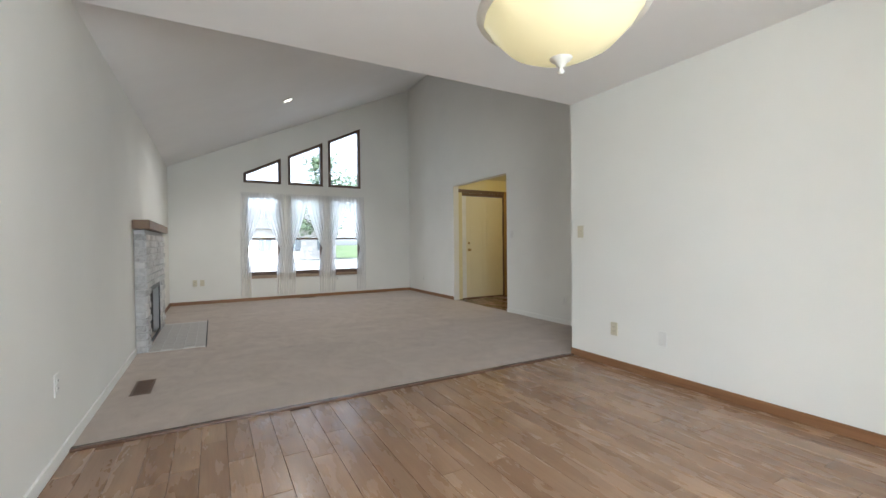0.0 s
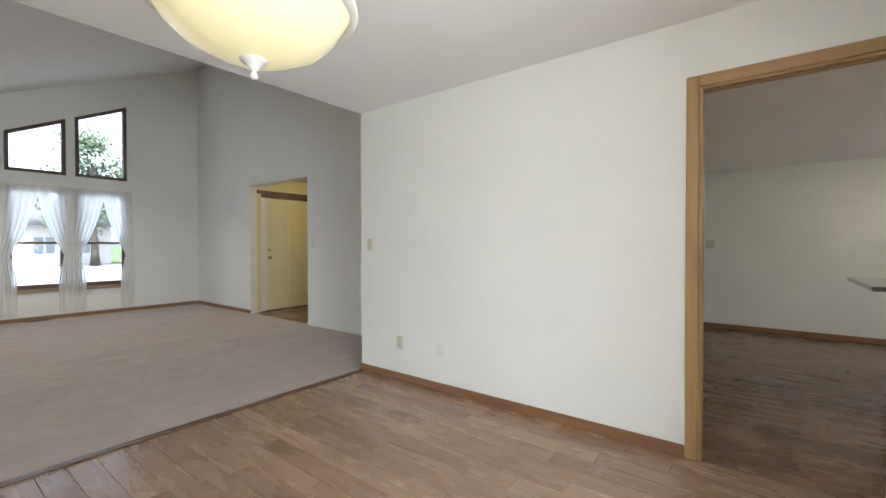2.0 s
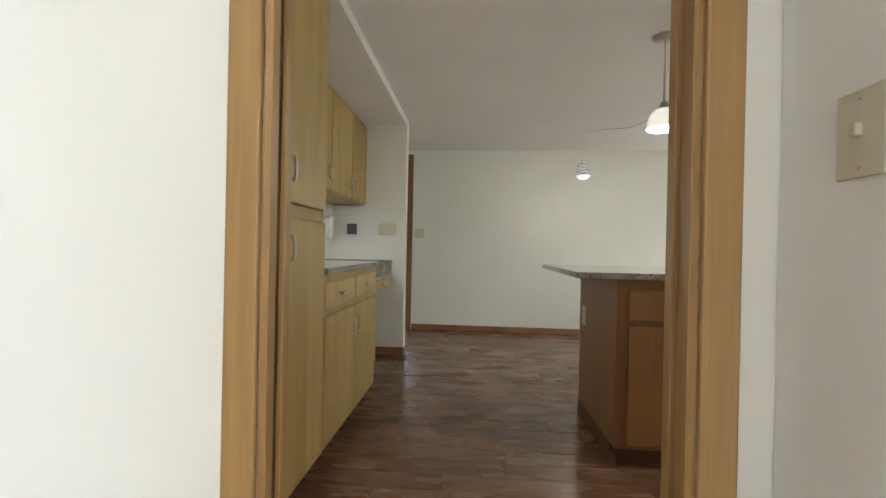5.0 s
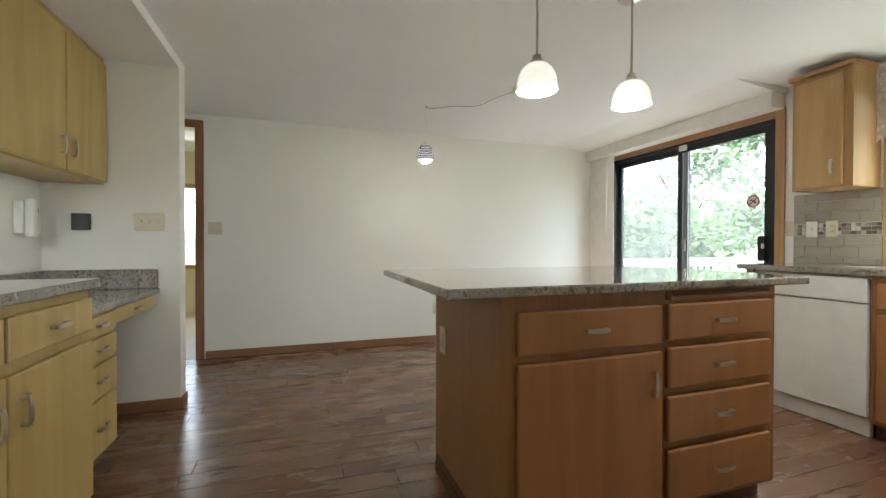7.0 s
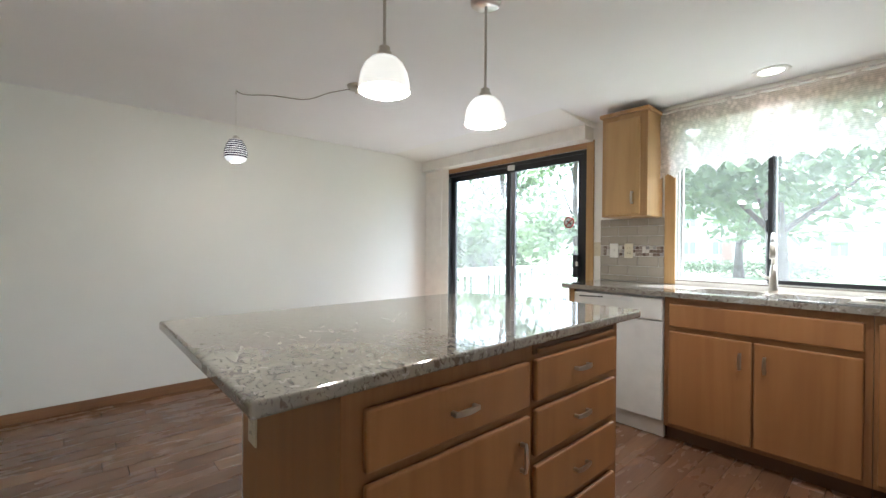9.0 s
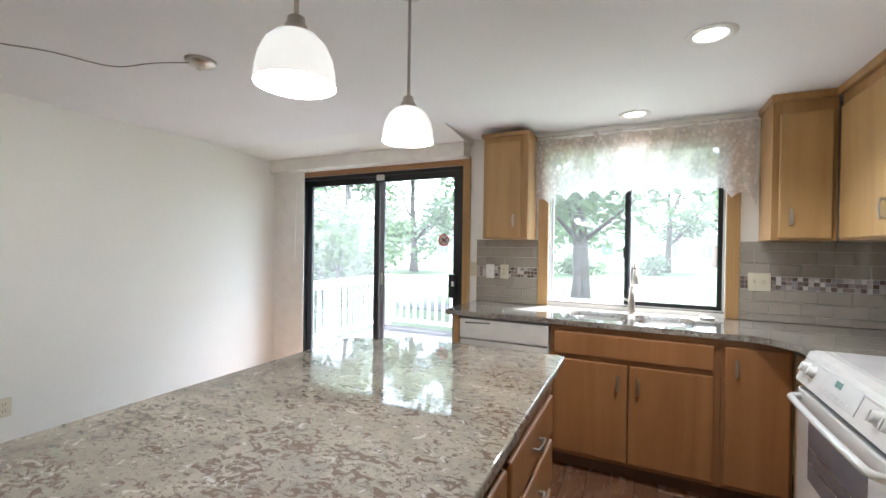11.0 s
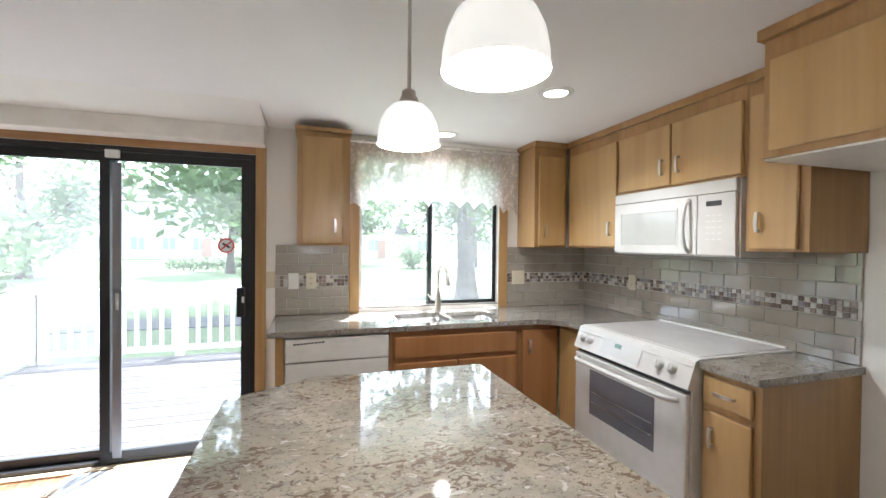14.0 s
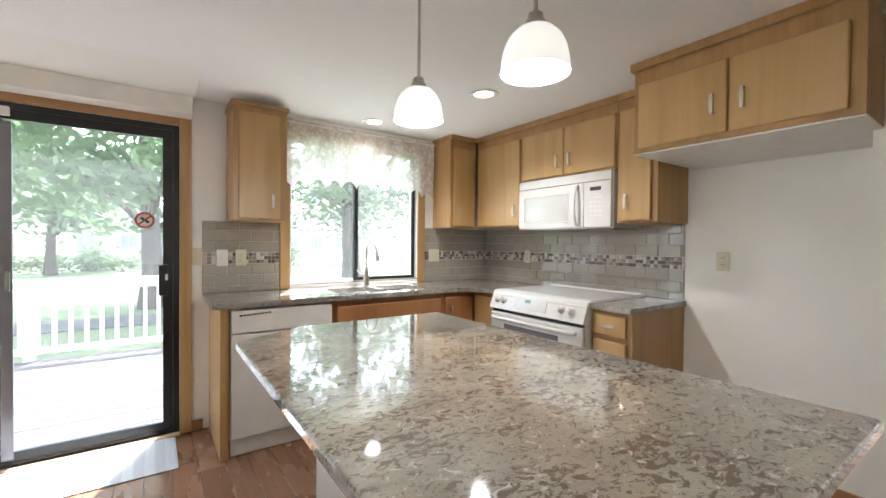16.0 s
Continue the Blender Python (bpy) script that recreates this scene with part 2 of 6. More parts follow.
def leaves(name, c1, c2, c3):
    n = Nodes(name, 0.55, 0, 0.3)
    geo = n.t.nodes.new("ShaderNodeNewGeometry")
    n.color(n.ramp(geo.outputs["Random Per Island"], [(0.0, c1), (0.55, c2), (1.0, c3)]))
    tl = n.t.nodes.new("ShaderNodeBsdfTranslucent")
    tl.inputs[0].default_value = (*c3, 1)
    mx = n.t.nodes.new("ShaderNodeMixShader")
    mx.inputs[0].default_value = 0.35
    n.link(n.b.outputs[0], mx.inputs[1])
    n.link(tl.outputs[0], mx.inputs[2])
    n.link(mx.outputs[0], n.t.nodes["Material Output"].inputs["Surface"])
    return n.m


def ground_mat(name, c1, c2, s, rough=0.9):
    n = Nodes(name, rough, 0, 0.2)
    a, b = n.noise(s, 5, 0.65), n.noise(0.35, 3)
    n.color(n.mix(0.4, n.ramp(a, [(0.3, c1), (0.7, c2)]), n.ramp(b, [(0.35, c1), (0.65, c2)])))
    n.bump(a, 0.5, 0.02)
    return n.m


def lace_weave(n):
    # a band of fine drawn-thread rows at the top, sprigs of flowers on open net below
    rows = n.t.nodes.new("ShaderNodeTexWave")
    rows.wave_type, rows.bands_direction = "BANDS", "Z"
    rows.inputs["Scale"].default_value = 26.0
    rows.inputs["Distortion"].default_value = 0.6
    n.link(n.co, rows.inputs["Vector"])
    sprig = n.voronoi((34.0, 34.0, 26.0))
    bloom = n.noise((60.0, 60.0, 60.0), 3, 0.6)
    petals = n.ramp(sprig, [(0.2, 1.0), (0.55, 0.0)])
    return n.mix(0.16, n.mix(0.65, petals, bloom), rows.outputs["Fac"])


WALL = paint("wall_paint", (0.84, 0.83, 0.785))
CEIL = paint("ceiling_paint", (0.86, 0.85, 0.845), 0.85, 150.0, 0.3)
YELLOW = paint("foyer_paint", (0.75, 0.68, 0.42))
OAK = timber("casing_wood", (0.28, 0.155, 0.055), (0.41, 0.25, 0.095), (0.50, 0.33, 0.145), 2)
OAK_H = timber("casing_wood_level", (0.28, 0.155, 0.055), (0.41, 0.25, 0.095), (0.50, 0.33, 0.145), 1)
OAK_X = timber("casing_wood_across", (0.25, 0.125, 0.05), (0.38, 0.205, 0.085), (0.47, 0.28, 0.13), 0)
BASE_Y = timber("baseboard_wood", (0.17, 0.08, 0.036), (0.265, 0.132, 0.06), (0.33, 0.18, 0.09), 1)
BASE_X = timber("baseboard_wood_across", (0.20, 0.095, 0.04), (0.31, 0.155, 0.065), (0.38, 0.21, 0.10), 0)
CAB = timber("cabinet_veneer", (0.38, 0.228, 0.082), (0.47, 0.297, 0.116), (0.535, 0.355, 0.15), 2, 0.34, 45.0, 0.10, 0.2, 0.22)
CAB_EDGE = timber("cabinet_frame_wood", (0.28, 0.15, 0.05), (0.40, 0.235, 0.09), (0.48, 0.30, 0.125), 2, 0.38, 70.0, 0.0, 0.1)
# darker, redder copy of the honey veneer for island and sink bases
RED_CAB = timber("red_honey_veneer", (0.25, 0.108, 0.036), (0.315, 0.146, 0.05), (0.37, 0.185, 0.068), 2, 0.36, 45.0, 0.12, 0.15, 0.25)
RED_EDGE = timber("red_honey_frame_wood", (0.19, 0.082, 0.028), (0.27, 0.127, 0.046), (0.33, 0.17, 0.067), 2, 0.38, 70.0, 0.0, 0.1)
# honey veneer turned yellow: the under-cabinet lamp's light put into the colour
LAMPLIT_CAB = timber("lamplit_veneer", (0.37, 0.25, 0.075), (0.49, 0.355, 0.12), (0.58, 0.435, 0.17), 2, 0.36, 45.0, 0.12, 0.15, 0.25)
LAMPLIT_EDGE = timber("lamplit_frame_wood", (0.30, 0.20, 0.06), (0.41, 0.29, 0.095), (0.48, 0.35, 0.13), 2, 0.38, 70.0, 0.0, 0.1)
DARK_EDGE = plain("shadow_gap_wood", (0.10, 0.05, 0.022), 0.6)
# one floor: lit copy for the dining room, shaded copy for the kitchen
PLANK = floor_board("floor_plank", (1.3, 1.26, 1.22))
PLANK_DIM = floor_board("dim_floor_plank", (0.74, 0.58, 0.48))
UNDERFLOOR = plain("floor_joint", (0.05, 0.028, 0.016), 0.7)
BROWN_TRIM = timber("dark_window_wood", (0.075, 0.042, 0.028), (0.13, 0.078, 0.052), (0.19, 0.12, 0.085), 2, 0.45)
GRANITE = granite_stone()
CARPET = carpet_pile()
PLATE = plain("almond_plastic", (0.66, 0.61, 0.47), 0.4)
PLATE_WHITE = plain("white_plastic", (0.80, 0.79, 0.75), 0.4)
SLOT = plain("slot_dark", (0.03, 0.028, 0.025), 0.6)
ENAMEL = plain("white_enamel", (0.67, 0.66, 0.63), 0.12, 0, 0.6)
ENAMEL_GREY = plain("light_grey_panel", (0.62, 0.62, 0.60), 0.25)
COOKTOP = plain("pale_glass_ceramic", (0.62, 0.60, 0.58), 0.06, 0, 0.6)
OVEN_GLASS = plain("oven_window_glass", (0.16, 0.16, 0.18), 0.05, 0, 0.7)
KEY_PRINT = plain("faint_key_print", (0.74, 0.735, 0.72), 0.3)
MICRO_GLASS = plain("microwave_window", (0.50, 0.50, 0.47), 0.05, 0, 0.8)
NICKEL = plain("brushed_nickel", (0.62, 0.58, 0.52), 0.28, 1.0, 0.5, 300.0, 0.05)
BRASS = plain("old_brass", (0.45, 0.33, 0.15), 0.3, 1.0)
STEEL = plain("stainless_steel", (0.62, 0.62, 0.61), 0.22, 1.0, 0.5, 240.0, 0.05)
BLACK = plain("black_aluminium", (0.022, 0.022, 0.024), 0.35, 0.3)
GREY_METAL = plain("grey_track", (0.23, 0.23, 0.25), 0.4, 0.6)
BLACK_PLASTIC = plain("black_plastic", (0.03, 0.03, 0.032), 0.4)
RED = plain("red_vinyl", (0.55, 0.05, 0.05), 0.5)
WHITE_VINYL = plain("white_vinyl", (0.8, 0.8, 0.78), 0.5)
BLIND = plain("blind_vinyl", (0.82, 0.795, 0.74), 0.5)
# grey tint added to dim the overbright sky behind the gable windows
PANE = see_through("dimming_window_pane", (0.78, 0.80, 0.83), 0.005)
# kitchen glass with glare mixed in as a pale veil, two strengths
PANE_HAZY = see_through("kitchen_pane", film=0.022)
PANE_VEILED = see_through("veiled_pane", film=0.04)


def brick_clay():
    n = Nodes("limewashed_brick", 0.9, 0, 0.2)
    tone = n.spread(5.0)
    c = n.ramp(tone, [(0.0, (0.36, 0.345, 0.335)), (0.35, (0.46, 0.45, 0.44)), (0.7, (0.55, 0.54, 0.53)), (1.0, (0.62, 0.60, 0.58))])
    wash = n.noise(16.0, 5, 0.65, 0.6)
    n.color(n.mix(n.ramp(wash, [(0.4, 0.0), (0.62, 0.75)]), c, (0.66, 0.65, 0.64)))
    n.bump(n.noise(120.0, 3, 0.6), 0.6, 0.003)
    return n.m


BRICK_PALE = brick_clay()
MORTAR = plain("pale_mortar", (0.62, 0.61, 0.60), 0.95, 0, 0.2, 200.0, 0.4)
HEARTH = plain("hearth_brick", (0.50, 0.48, 0.455), 0.9, 0, 0.2, 120.0, 0.5)
SOOT = plain("firebox_soot", (0.07, 0.065, 0.065), 0.85, 0, 0.2, 60.0, 0.4)
FRONT_DOOR = paint("front_door_paint", (0.74, 0.68, 0.48), 0.4)
DECK = timber("deck_board", (0.036, 0.029, 0.03), (0.05, 0.041, 0.0425), (0.064, 0.054, 0.056), 0, 0.8, 60.0, 0.3)
RAIL = plain("white_rail_paint", (0.82, 0.82, 0.80), 0.5)
BARK = timber("bark", (0.035, 0.026, 0.02), (0.075, 0.058, 0.046), (0.13, 0.105, 0.085), 2, 0.95, 22.0)
LEAF = leaves("leaf_green", (0.08, 0.12, 0.052), (0.115, 0.165, 0.075), (0.16, 0.22, 0.11))
# leaves of far trees, paler and greyer: distance haze put into the colour
LEAF_FAR = leaves("leaf_far_haze", (0.10, 0.14, 0.075), (0.135, 0.18, 0.10), (0.18, 0.23, 0.135))
GRASS = ground_mat("lawn", (0.07, 0.10, 0.042), (0.115, 0.15, 0.068), 6.0)
ASPHALT = ground_mat("path_asphalt", (0.045, 0.045, 0.047), (0.075, 0.075, 0.078), 30.0)
SIDING = plain("pale_siding", (0.62, 0.58, 0.53), 0.8)
SIDING_WARM = plain("brick_red_siding", (0.36, 0.22, 0.18), 0.85)
ROOF = plain("grey_shingle", (0.13, 0.125, 0.125), 0.9, 0, 0.3, 30.0, 0.4)
GLASS_FAR = plain("far_window_glass", (0.26, 0.28, 0.30), 0.08, 0, 0.8)
CURTAIN = sheer("sheer_curtain", (0.98, 0.97, 0.95), [(0.3, 0.7), (0.8, 0.9)], lambda n: n.noise((90.0, 90.0, 2.0), 2))
LACE = sheer("lace_cloth", (0.90, 0.84, 0.80), [(0.2, 0.55), (0.5, 0.78), (0.75, 0.96)], lace_weave, 0.5)
BOWL = lit_glass("alabaster_bowl", (1.0, 0.86, 0.42), 0.040, (0.62, 0.55, 0.36), 7.0)
SHADE = lit_glass("frosted_shade", (1.0, 0.91, 0.74), 0.052, swirl=9.0)
SWAG_WHITE = glow("swag_glass", (1.0, 0.93, 0.82), 0.05)
SWAG_DARK = plain("swag_dark_band", (0.06, 0.05, 0.07), 0.2)
CAN_GLOW = glow("recessed_bulb", (1.0, 0.90, 0.72), 0.5)
TUBE_GLOW = glow("under_cabinet_tube", (1.0, 0.98, 0.92), 1.0)
LCD = plain("lcd_green", (0.18, 0.30, 0.26), 0.2)


def rug_weave():
    n = Nodes("striped_rug", 0.95, 0, 0.1)
    w = n.t.nodes.new("ShaderNodeTexWave")
    w.bands_direction = "X"
    w.inputs["Scale"].default_value = 3.2
    w.inputs["Distortion"].default_value = 0.4
    n.link(n.co, w.inputs["Vector"])
    c = n.ramp(w.outputs["Fac"], [(0.35, (0.40, 0.40, 0.40)), (0.6, (0.29, 0.30, 0.31))])
    n.color(n.mix(0.3, c, n.ramp(n.noise(160.0, 3), [(0.3, (0.3, 0.3, 0.29)), (0.7, (0.6, 0.59, 0.57))])))
    n.bump(n.noise(300.0, 2), 0.5, 0.003)
    return n.m


RUG = rug_weave()


def tile_glaze():
    n = Nodes("glass_tile", 0.07, 0, 0.6)
    r = n.spread(3.0)
    c = n.ramp(n.noise(4.0, 3), [(0.3, (0.325, 0.293, 0.245)), (0.7, (0.375, 0.342, 0.288))])
    n.color(n.mix(n.ramp(r, [(0.0, 0.0), (1.0, 0.3)]), c, (0.29, 0.262, 0.22)))
    return n.m


def mosaic_glaze():
    n = Nodes("mosaic_tile", 0.15, 0, 0.5)
    info = n.t.nodes.new("ShaderNodeObjectInfo")
    n.color(n.ramp(info.outputs["Random"], [(0.0, (0.15, 0.11, 0.09)), (0.22, (0.27, 0.22, 0.19)), (0.4, (0.46, 0.42, 0.38)),
                                            (0.6, (0.60, 0.57, 0.53)), (0.8, (0.30, 0.28, 0.29))], "CONSTANT"))
    return n.m


TILE, MOSAIC = tile_glaze(), mosaic_glaze()
GROUT = plain("tile_grout", (0.60, 0.575, 0.54), 0.9, 0, 0.2, 300.0, 0.3)

# ---- building helpers ----
from mathutils.geometry import tessellate_polygon


def thing(name, label="", category="", group="", at=None):
    ob = new(name)
    ob.empty_display_size = 0.1
    if at is not None:
        ob.matrix_basis = at
    return tagged(ob, label, category, group)


def link_mesh(name, me, material, parent=None, label=""):
    if material and not me.materials:
        me.materials.append(material)
    ob = new(name, me)
    if parent is not None:
        ob.parent = parent
    if label:
        ob["label"] = label
    return ob


def part(name, bm, material, parent=None, label="", smooth=False):
    me = bpy.data.meshes.new(name)
    bmesh.ops.recalc_face_normals(bm, faces=bm.faces)
    if smooth:
        for f in bm.faces:
            f.smooth = True
    bm.to_mesh(me)
    bm.free()
    return link_mesh(name, me, material, parent, label)


def structure(name, bm, material, label):
    return tagged(part(name, bm, material), label, "structure", "", "structure")


def box(x0, y0, z0, x1, y1, z1, bevel=0.0, bm=None, seg=2):
    bm = bm or bmesh.new()
    made = bmesh.ops.create_cube(bm, size=1, matrix=pose((x0 + x1) / 2, (y0 + y1) / 2, (z0 + z1) / 2)
                                 @ Matrix.Diagonal((abs(x1 - x0), abs(y1 - y0), abs(z1 - z0), 1)))
    if bevel:
        edges = {e for v in made["verts"] for e in v.link_edges}
        bmesh.ops.bevel(bm, geom=list(edges), offset=bevel, segments=seg, affect="EDGES", profile=0.5)
    return bm


def prism(outline, holes, push):
    """A flat outline with holes, given thickness along push."""
    loops = [[Vector(p) for p in l] for l in (outline, *holes)]
    flat = [v for l in loops for v in l]
    tris = tessellate_polygon(loops)
    bm = bmesh.new()
    front = [bm.verts.new(v) for v in flat]
    back = [bm.verts.new(v + Vector(push)) for v in flat]
    for t in tris:
        bm.faces.new([front[i] for i in t])
        bm.faces.new([back[i] for i in reversed(t)])
    k = 0
    for l in loops:
        n = len(l)
        for i in range(n):
            a, b = k + i, k + (i + 1) % n
            bm.faces.new((front[a], front[b], back[b], back[a]))
        k += n
    return bm


def wall_x(x, y0, y1, z0, z1, thick, holes=()):
    """Wall in the plane x, running along y; holes are (y0, y1, z0, z1)."""
    return prism([(x, y0, z0), (x, y1, z0), (x, y1, z1), (x, y0, z1)],
                 [[(x, a, c), (x, b, c), (x, b, d), (x, a, d)] for a, b, c, d in holes], (thick, 0, 0))


def wall_y(y, x0, x1, z0, z1, thick, holes=()):
    return prism([(x0, y, z0), (x1, y, z0), (x1, y, z1), (x0, y, z1)],
                 [[(a, y, c), (b, y, c), (b, y, d), (a, y, d)] for a, b, c, d in holes], (0, thick, 0))


def lathe(profile, steps=32, bm=None, at=(0, 0, 0)):
    """Turns (radius, height) pairs about the upright axis."""
    bm = bm or bmesh.new()
    rings = []
    for r, z in profile:
        if r < 1e-5:
            rings.append([bm.verts.new((at[0], at[1], at[2] + z))])
        else:
            rings.append([bm.verts.new((at[0] + r * math.cos(2 * math.pi * i / steps), at[1] + r * math.sin(2 * math.pi * i / steps), at[2] + z)) for i in range(steps)])
    for p, q in zip(rings, rings[1:]):
        for i in range(steps):
            j = (i + 1) % steps
            f = [p[i % len(p)], p[j % len(p)], q[j % len(q)], q[i % len(q)]]
            f = list(dict.fromkeys(f))
            if len(f) > 2:
                bm.faces.new(f)
    return bm


def tube(points, radius, sides=10, bm=None, radii=None, cap=True):
    """A round bar through the points."""
    bm = bm or bmesh.new()
    pts = [Vector(p) for p in points]
    rings = []
    side = None
    for i, p in enumerate(pts):
        d = (pts[min(i + 1, len(pts) - 1)] - pts[max(i - 1, 0)]).normalized()
        if side is None:
            side = d.orthogonal().normalized()
        side = (side - d * side.dot(d)).normalized()
        up = d.cross(side)
        r = radii[i] if radii else radius
        rings.append([bm.verts.new(p + (side * math.cos(2 * math.pi * k / sides) + up * math.sin(2 * math.pi * k / sides)) * r) for k in range(sides)])
    for a, b in zip(rings, rings[1:]):
        for k in range(sides):
            bm.faces.new((a[k], a[(k + 1) % sides], b[(k + 1) % sides], b[k]))
    if cap:
        bm.faces.new(rings[0])
        bm.faces.new(rings[-1])
    return bm




# ---- the plan ----
WEST, DINE_EAST, DINE_END, NORTH = -0.645, 3.18, 2.83, 8.955
ENTRY, FOYER_N = 4.20, 6.90
DINE_TOP, KIT_TOP = 2.47, 2.245
DOOR_A, DOOR_B, DOOR_H = -0.715, 0.045, 2.09
KIT_W, SOUTH, EAST = 3.262, -3.91, 7.62
ALCOVE, ALCOVE_END, RETURN = 2.85, -1.007, -0.84
WING, WING_END, BACK = 6.37, 0.32, 1.03
DINE_SOUTH = -2.40
SLOPE = 0.455


def vault(x):
    return 2.58 + SLOPE * (x - WEST)


# ---- floors (planks follow at the end) ----
structure("floor_dining", box(WEST, DINE_SOUTH, -0.15, DINE_EAST + 0.005, DINE_END, -0.012), UNDERFLOOR, "brown wood plank floor of the dining room")
structure("floor_kitchen", box(DINE_EAST + 0.005, SOUTH - 0.12, -0.15, EAST, 1.2, -0.012), UNDERFLOOR, "brown wood plank floor of the kitchen")
structure("floor_foyer", box(ENTRY, 3.6, -0.15, 6.2, FOYER_N, -0.012), UNDERFLOOR, "brown wood plank floor of the foyer")
structure("floor_back_room", box(EAST, 0.2, -0.15, 10.4, 3.2, -0.004), plain("pale_floor", (0.55, 0.47, 0.38), 0.5), "pale floor of the room beyond")


def carpet():
    bm = bmesh.new()
    nx, ny = 70, 90
    g = [[bm.verts.new((WEST + (ENTRY + 0.03 - WEST) * i / nx, DINE_END + (NORTH - DINE_END) * j / ny,
                        0.008 + 0.004 * noise.noise((i * 0.35, j * 0.35, 2)))) for j in range(ny + 1)] for i in range(nx + 1)]
    for i in range(nx):
        for j in range(ny):
            bm.faces.new((g[i][j], g[i + 1][j], g[i + 1][j + 1], g[i][j + 1]))
    ob = part("floor_carpet", bm, CARPET, None, "", True)
    return tagged(ob, "beige-grey cut-pile carpet of the living room, brushed in patches", "carpet", "", "structure")


carpet()
structure("floor_living_base", box(WEST, DINE_END + 0.002, -0.15, ENTRY, NORTH, -0.004), UNDERFLOOR, "subfloor under the carpet")
strip = bmesh.new()
box(WEST, DINE_END - 0.035, -0.01, DINE_EAST - 0.003, DINE_END + 0.012, 0.013, 0.005, strip)
structure("trim_threshold", strip, timber("threshold_wood", (0.07, 0.034, 0.022), (0.115, 0.06, 0.036), (0.165, 0.09, 0.055), 0, 0.25), "dark wood strip between planks and carpet")

# ---- walls ----
structure("wall_west", wall_x(WEST, DINE_SOUTH - 0.12, NORTH, -0.1, 2.75, -0.14), WALL, "off-white painted wall with the fireplace")

WIN = [(0.615, 1.315), (1.455, 2.165), (2.285, 3.0)]
UP_SILL, LOW_SILL, LOW_HEAD = 2.37, 0.50, 2.15


def win_top(x):
    return 2.56 + 0.483 * (x - 0.615)


holes = [[(a, NORTH, UP_SILL), (b, NORTH, UP_SILL), (b, NORTH, win_top(b)), (a, NORTH, win_top(a))] for a, b in WIN]
holes += [[(a, NORTH, LOW_SILL), (b, NORTH, LOW_SILL), (b, NORTH, LOW_HEAD), (a, NORTH, LOW_HEAD)] for a, b in WIN]
structure("wall_north", prism([(WEST - 0.14, NORTH, -0.1), (ENTRY + 0.12, NORTH, -0.1), (ENTRY + 0.12, NORTH, vault(ENTRY + 0.12)), (WEST - 0.14, NORTH, vault(WEST - 0.14))], holes, (0, 0.14, 0)),
          WALL, "off-white gable wall with six windows")
structure("wall_entry", wall_x(ENTRY, DINE_END, NORTH, -0.1, vault(ENTRY) + 0.05, 0.12, [(5.18, 6.86, -0.05, 2.235)]), WALL, "tall off-white wall with an opening to the foyer")
structure("wall_dining", wall_x(DINE_EAST, RETURN - 0.2, DINE_END, -0.1, 2.6, KIT_W - DINE_EAST, [(DOOR_A, DOOR_B, -0.05, DOOR_H)]), WALL, "off-white wall with the doorway to the kitchen")
structure("wall_dining_end", wall_y(DINE_END - 0.12, KIT_W, ENTRY + 0.12, -0.1, vault(ENTRY) + 0.05, 0.12), WALL, "off-white wall end towards the living room")
structure("wall_gable_over_dining", prism([(WEST, DINE_END - 0.06, DINE_TOP + 0.101), (KIT_W, DINE_END - 0.06, DINE_TOP + 0.101), (KIT_W, DINE_END - 0.06, vault(KIT_W)), (WEST, DINE_END - 0.06, vault(WEST))], [], (0, 0.06, 0)),
          WALL, "off-white gable above the dining ceiling edge")
structure("wall_return", box(1.9, ALCOVE_END, -0.1, DINE_EAST - 0.002, RETURN, 2.6), WALL, "off-white return wall beside the doorway")
structure("wall_return_end", box(DINE_EAST + 0.0005, ALCOVE_END, -0.1, KIT_W - 0.0005, RETURN - 0.201, 2.6), WALL, "off-white wall end beside the doorway")
structure("wall_range", wall_x(ALCOVE, SOUTH - 0.12, ALCOVE_END, -0.1, 2.6, -0.12), WALL, "off-white wall behind the range and refrigerator space")
structure("wall_dining_south", wall_y(DINE_SOUTH, WEST, 2.02, -0.1, 2.6, -0.12, [(-0.35, 1.75, 0.35, 2.15)]), WALL, "off-white wall with a wide window")
structure("wall_dining_side", wall_x(1.9, DINE_SOUTH, ALCOVE_END, -0.1, 2.6, 0.12), WALL, "off-white wall of the dining room")
SL_A, SL_B, SL_H = 5.535, 7.34, 2.045
SW_A, SW_B, SW_Z, SW_H = 3.692, 4.825, 0.955, 2.09
structure("wall_south", wall_y(SOUTH, ALCOVE - 0.12, EAST + 0.12, -0.1, 2.6, -0.14, [(SL_A, SL_B, -0.02, SL_H), (SW_A, SW_B, SW_Z, SW_H)]), WALL, "off-white wall with the sliding door and sink window")
D2_A, D2_B = 0.505, 1.305
structure("wall_east", wall_x(EAST, SOUTH, 3.2, -0.1, 2.6, 0.12, [(D2_A, D2_B, -0.05, 2.12)]), WALL, "plain off-white wall of the eating nook")
structure("wall_pantry_back", wall_y(BACK, KIT_W, WING + 0.12, -0.1, 2.6, 0.12), WALL, "off-white wall behind the pantry and desk")
structure("wall_wing", wall_x(WING, WING_END, BACK, -0.1, KIT_TOP, 0.12), WALL, "off-white wing wall at the end of the desk")
structure("wall_hall", wall_y(3.0, WING, EAST, -0.1, 2.6, 0.12), WALL, "off-white wall of the passage")
structure("wall_hall_west", wall_x(WING + 0.12, BACK + 0.121, 3.0, -0.1, 2.6, -0.12), WALL, "off-white wall of the passage")
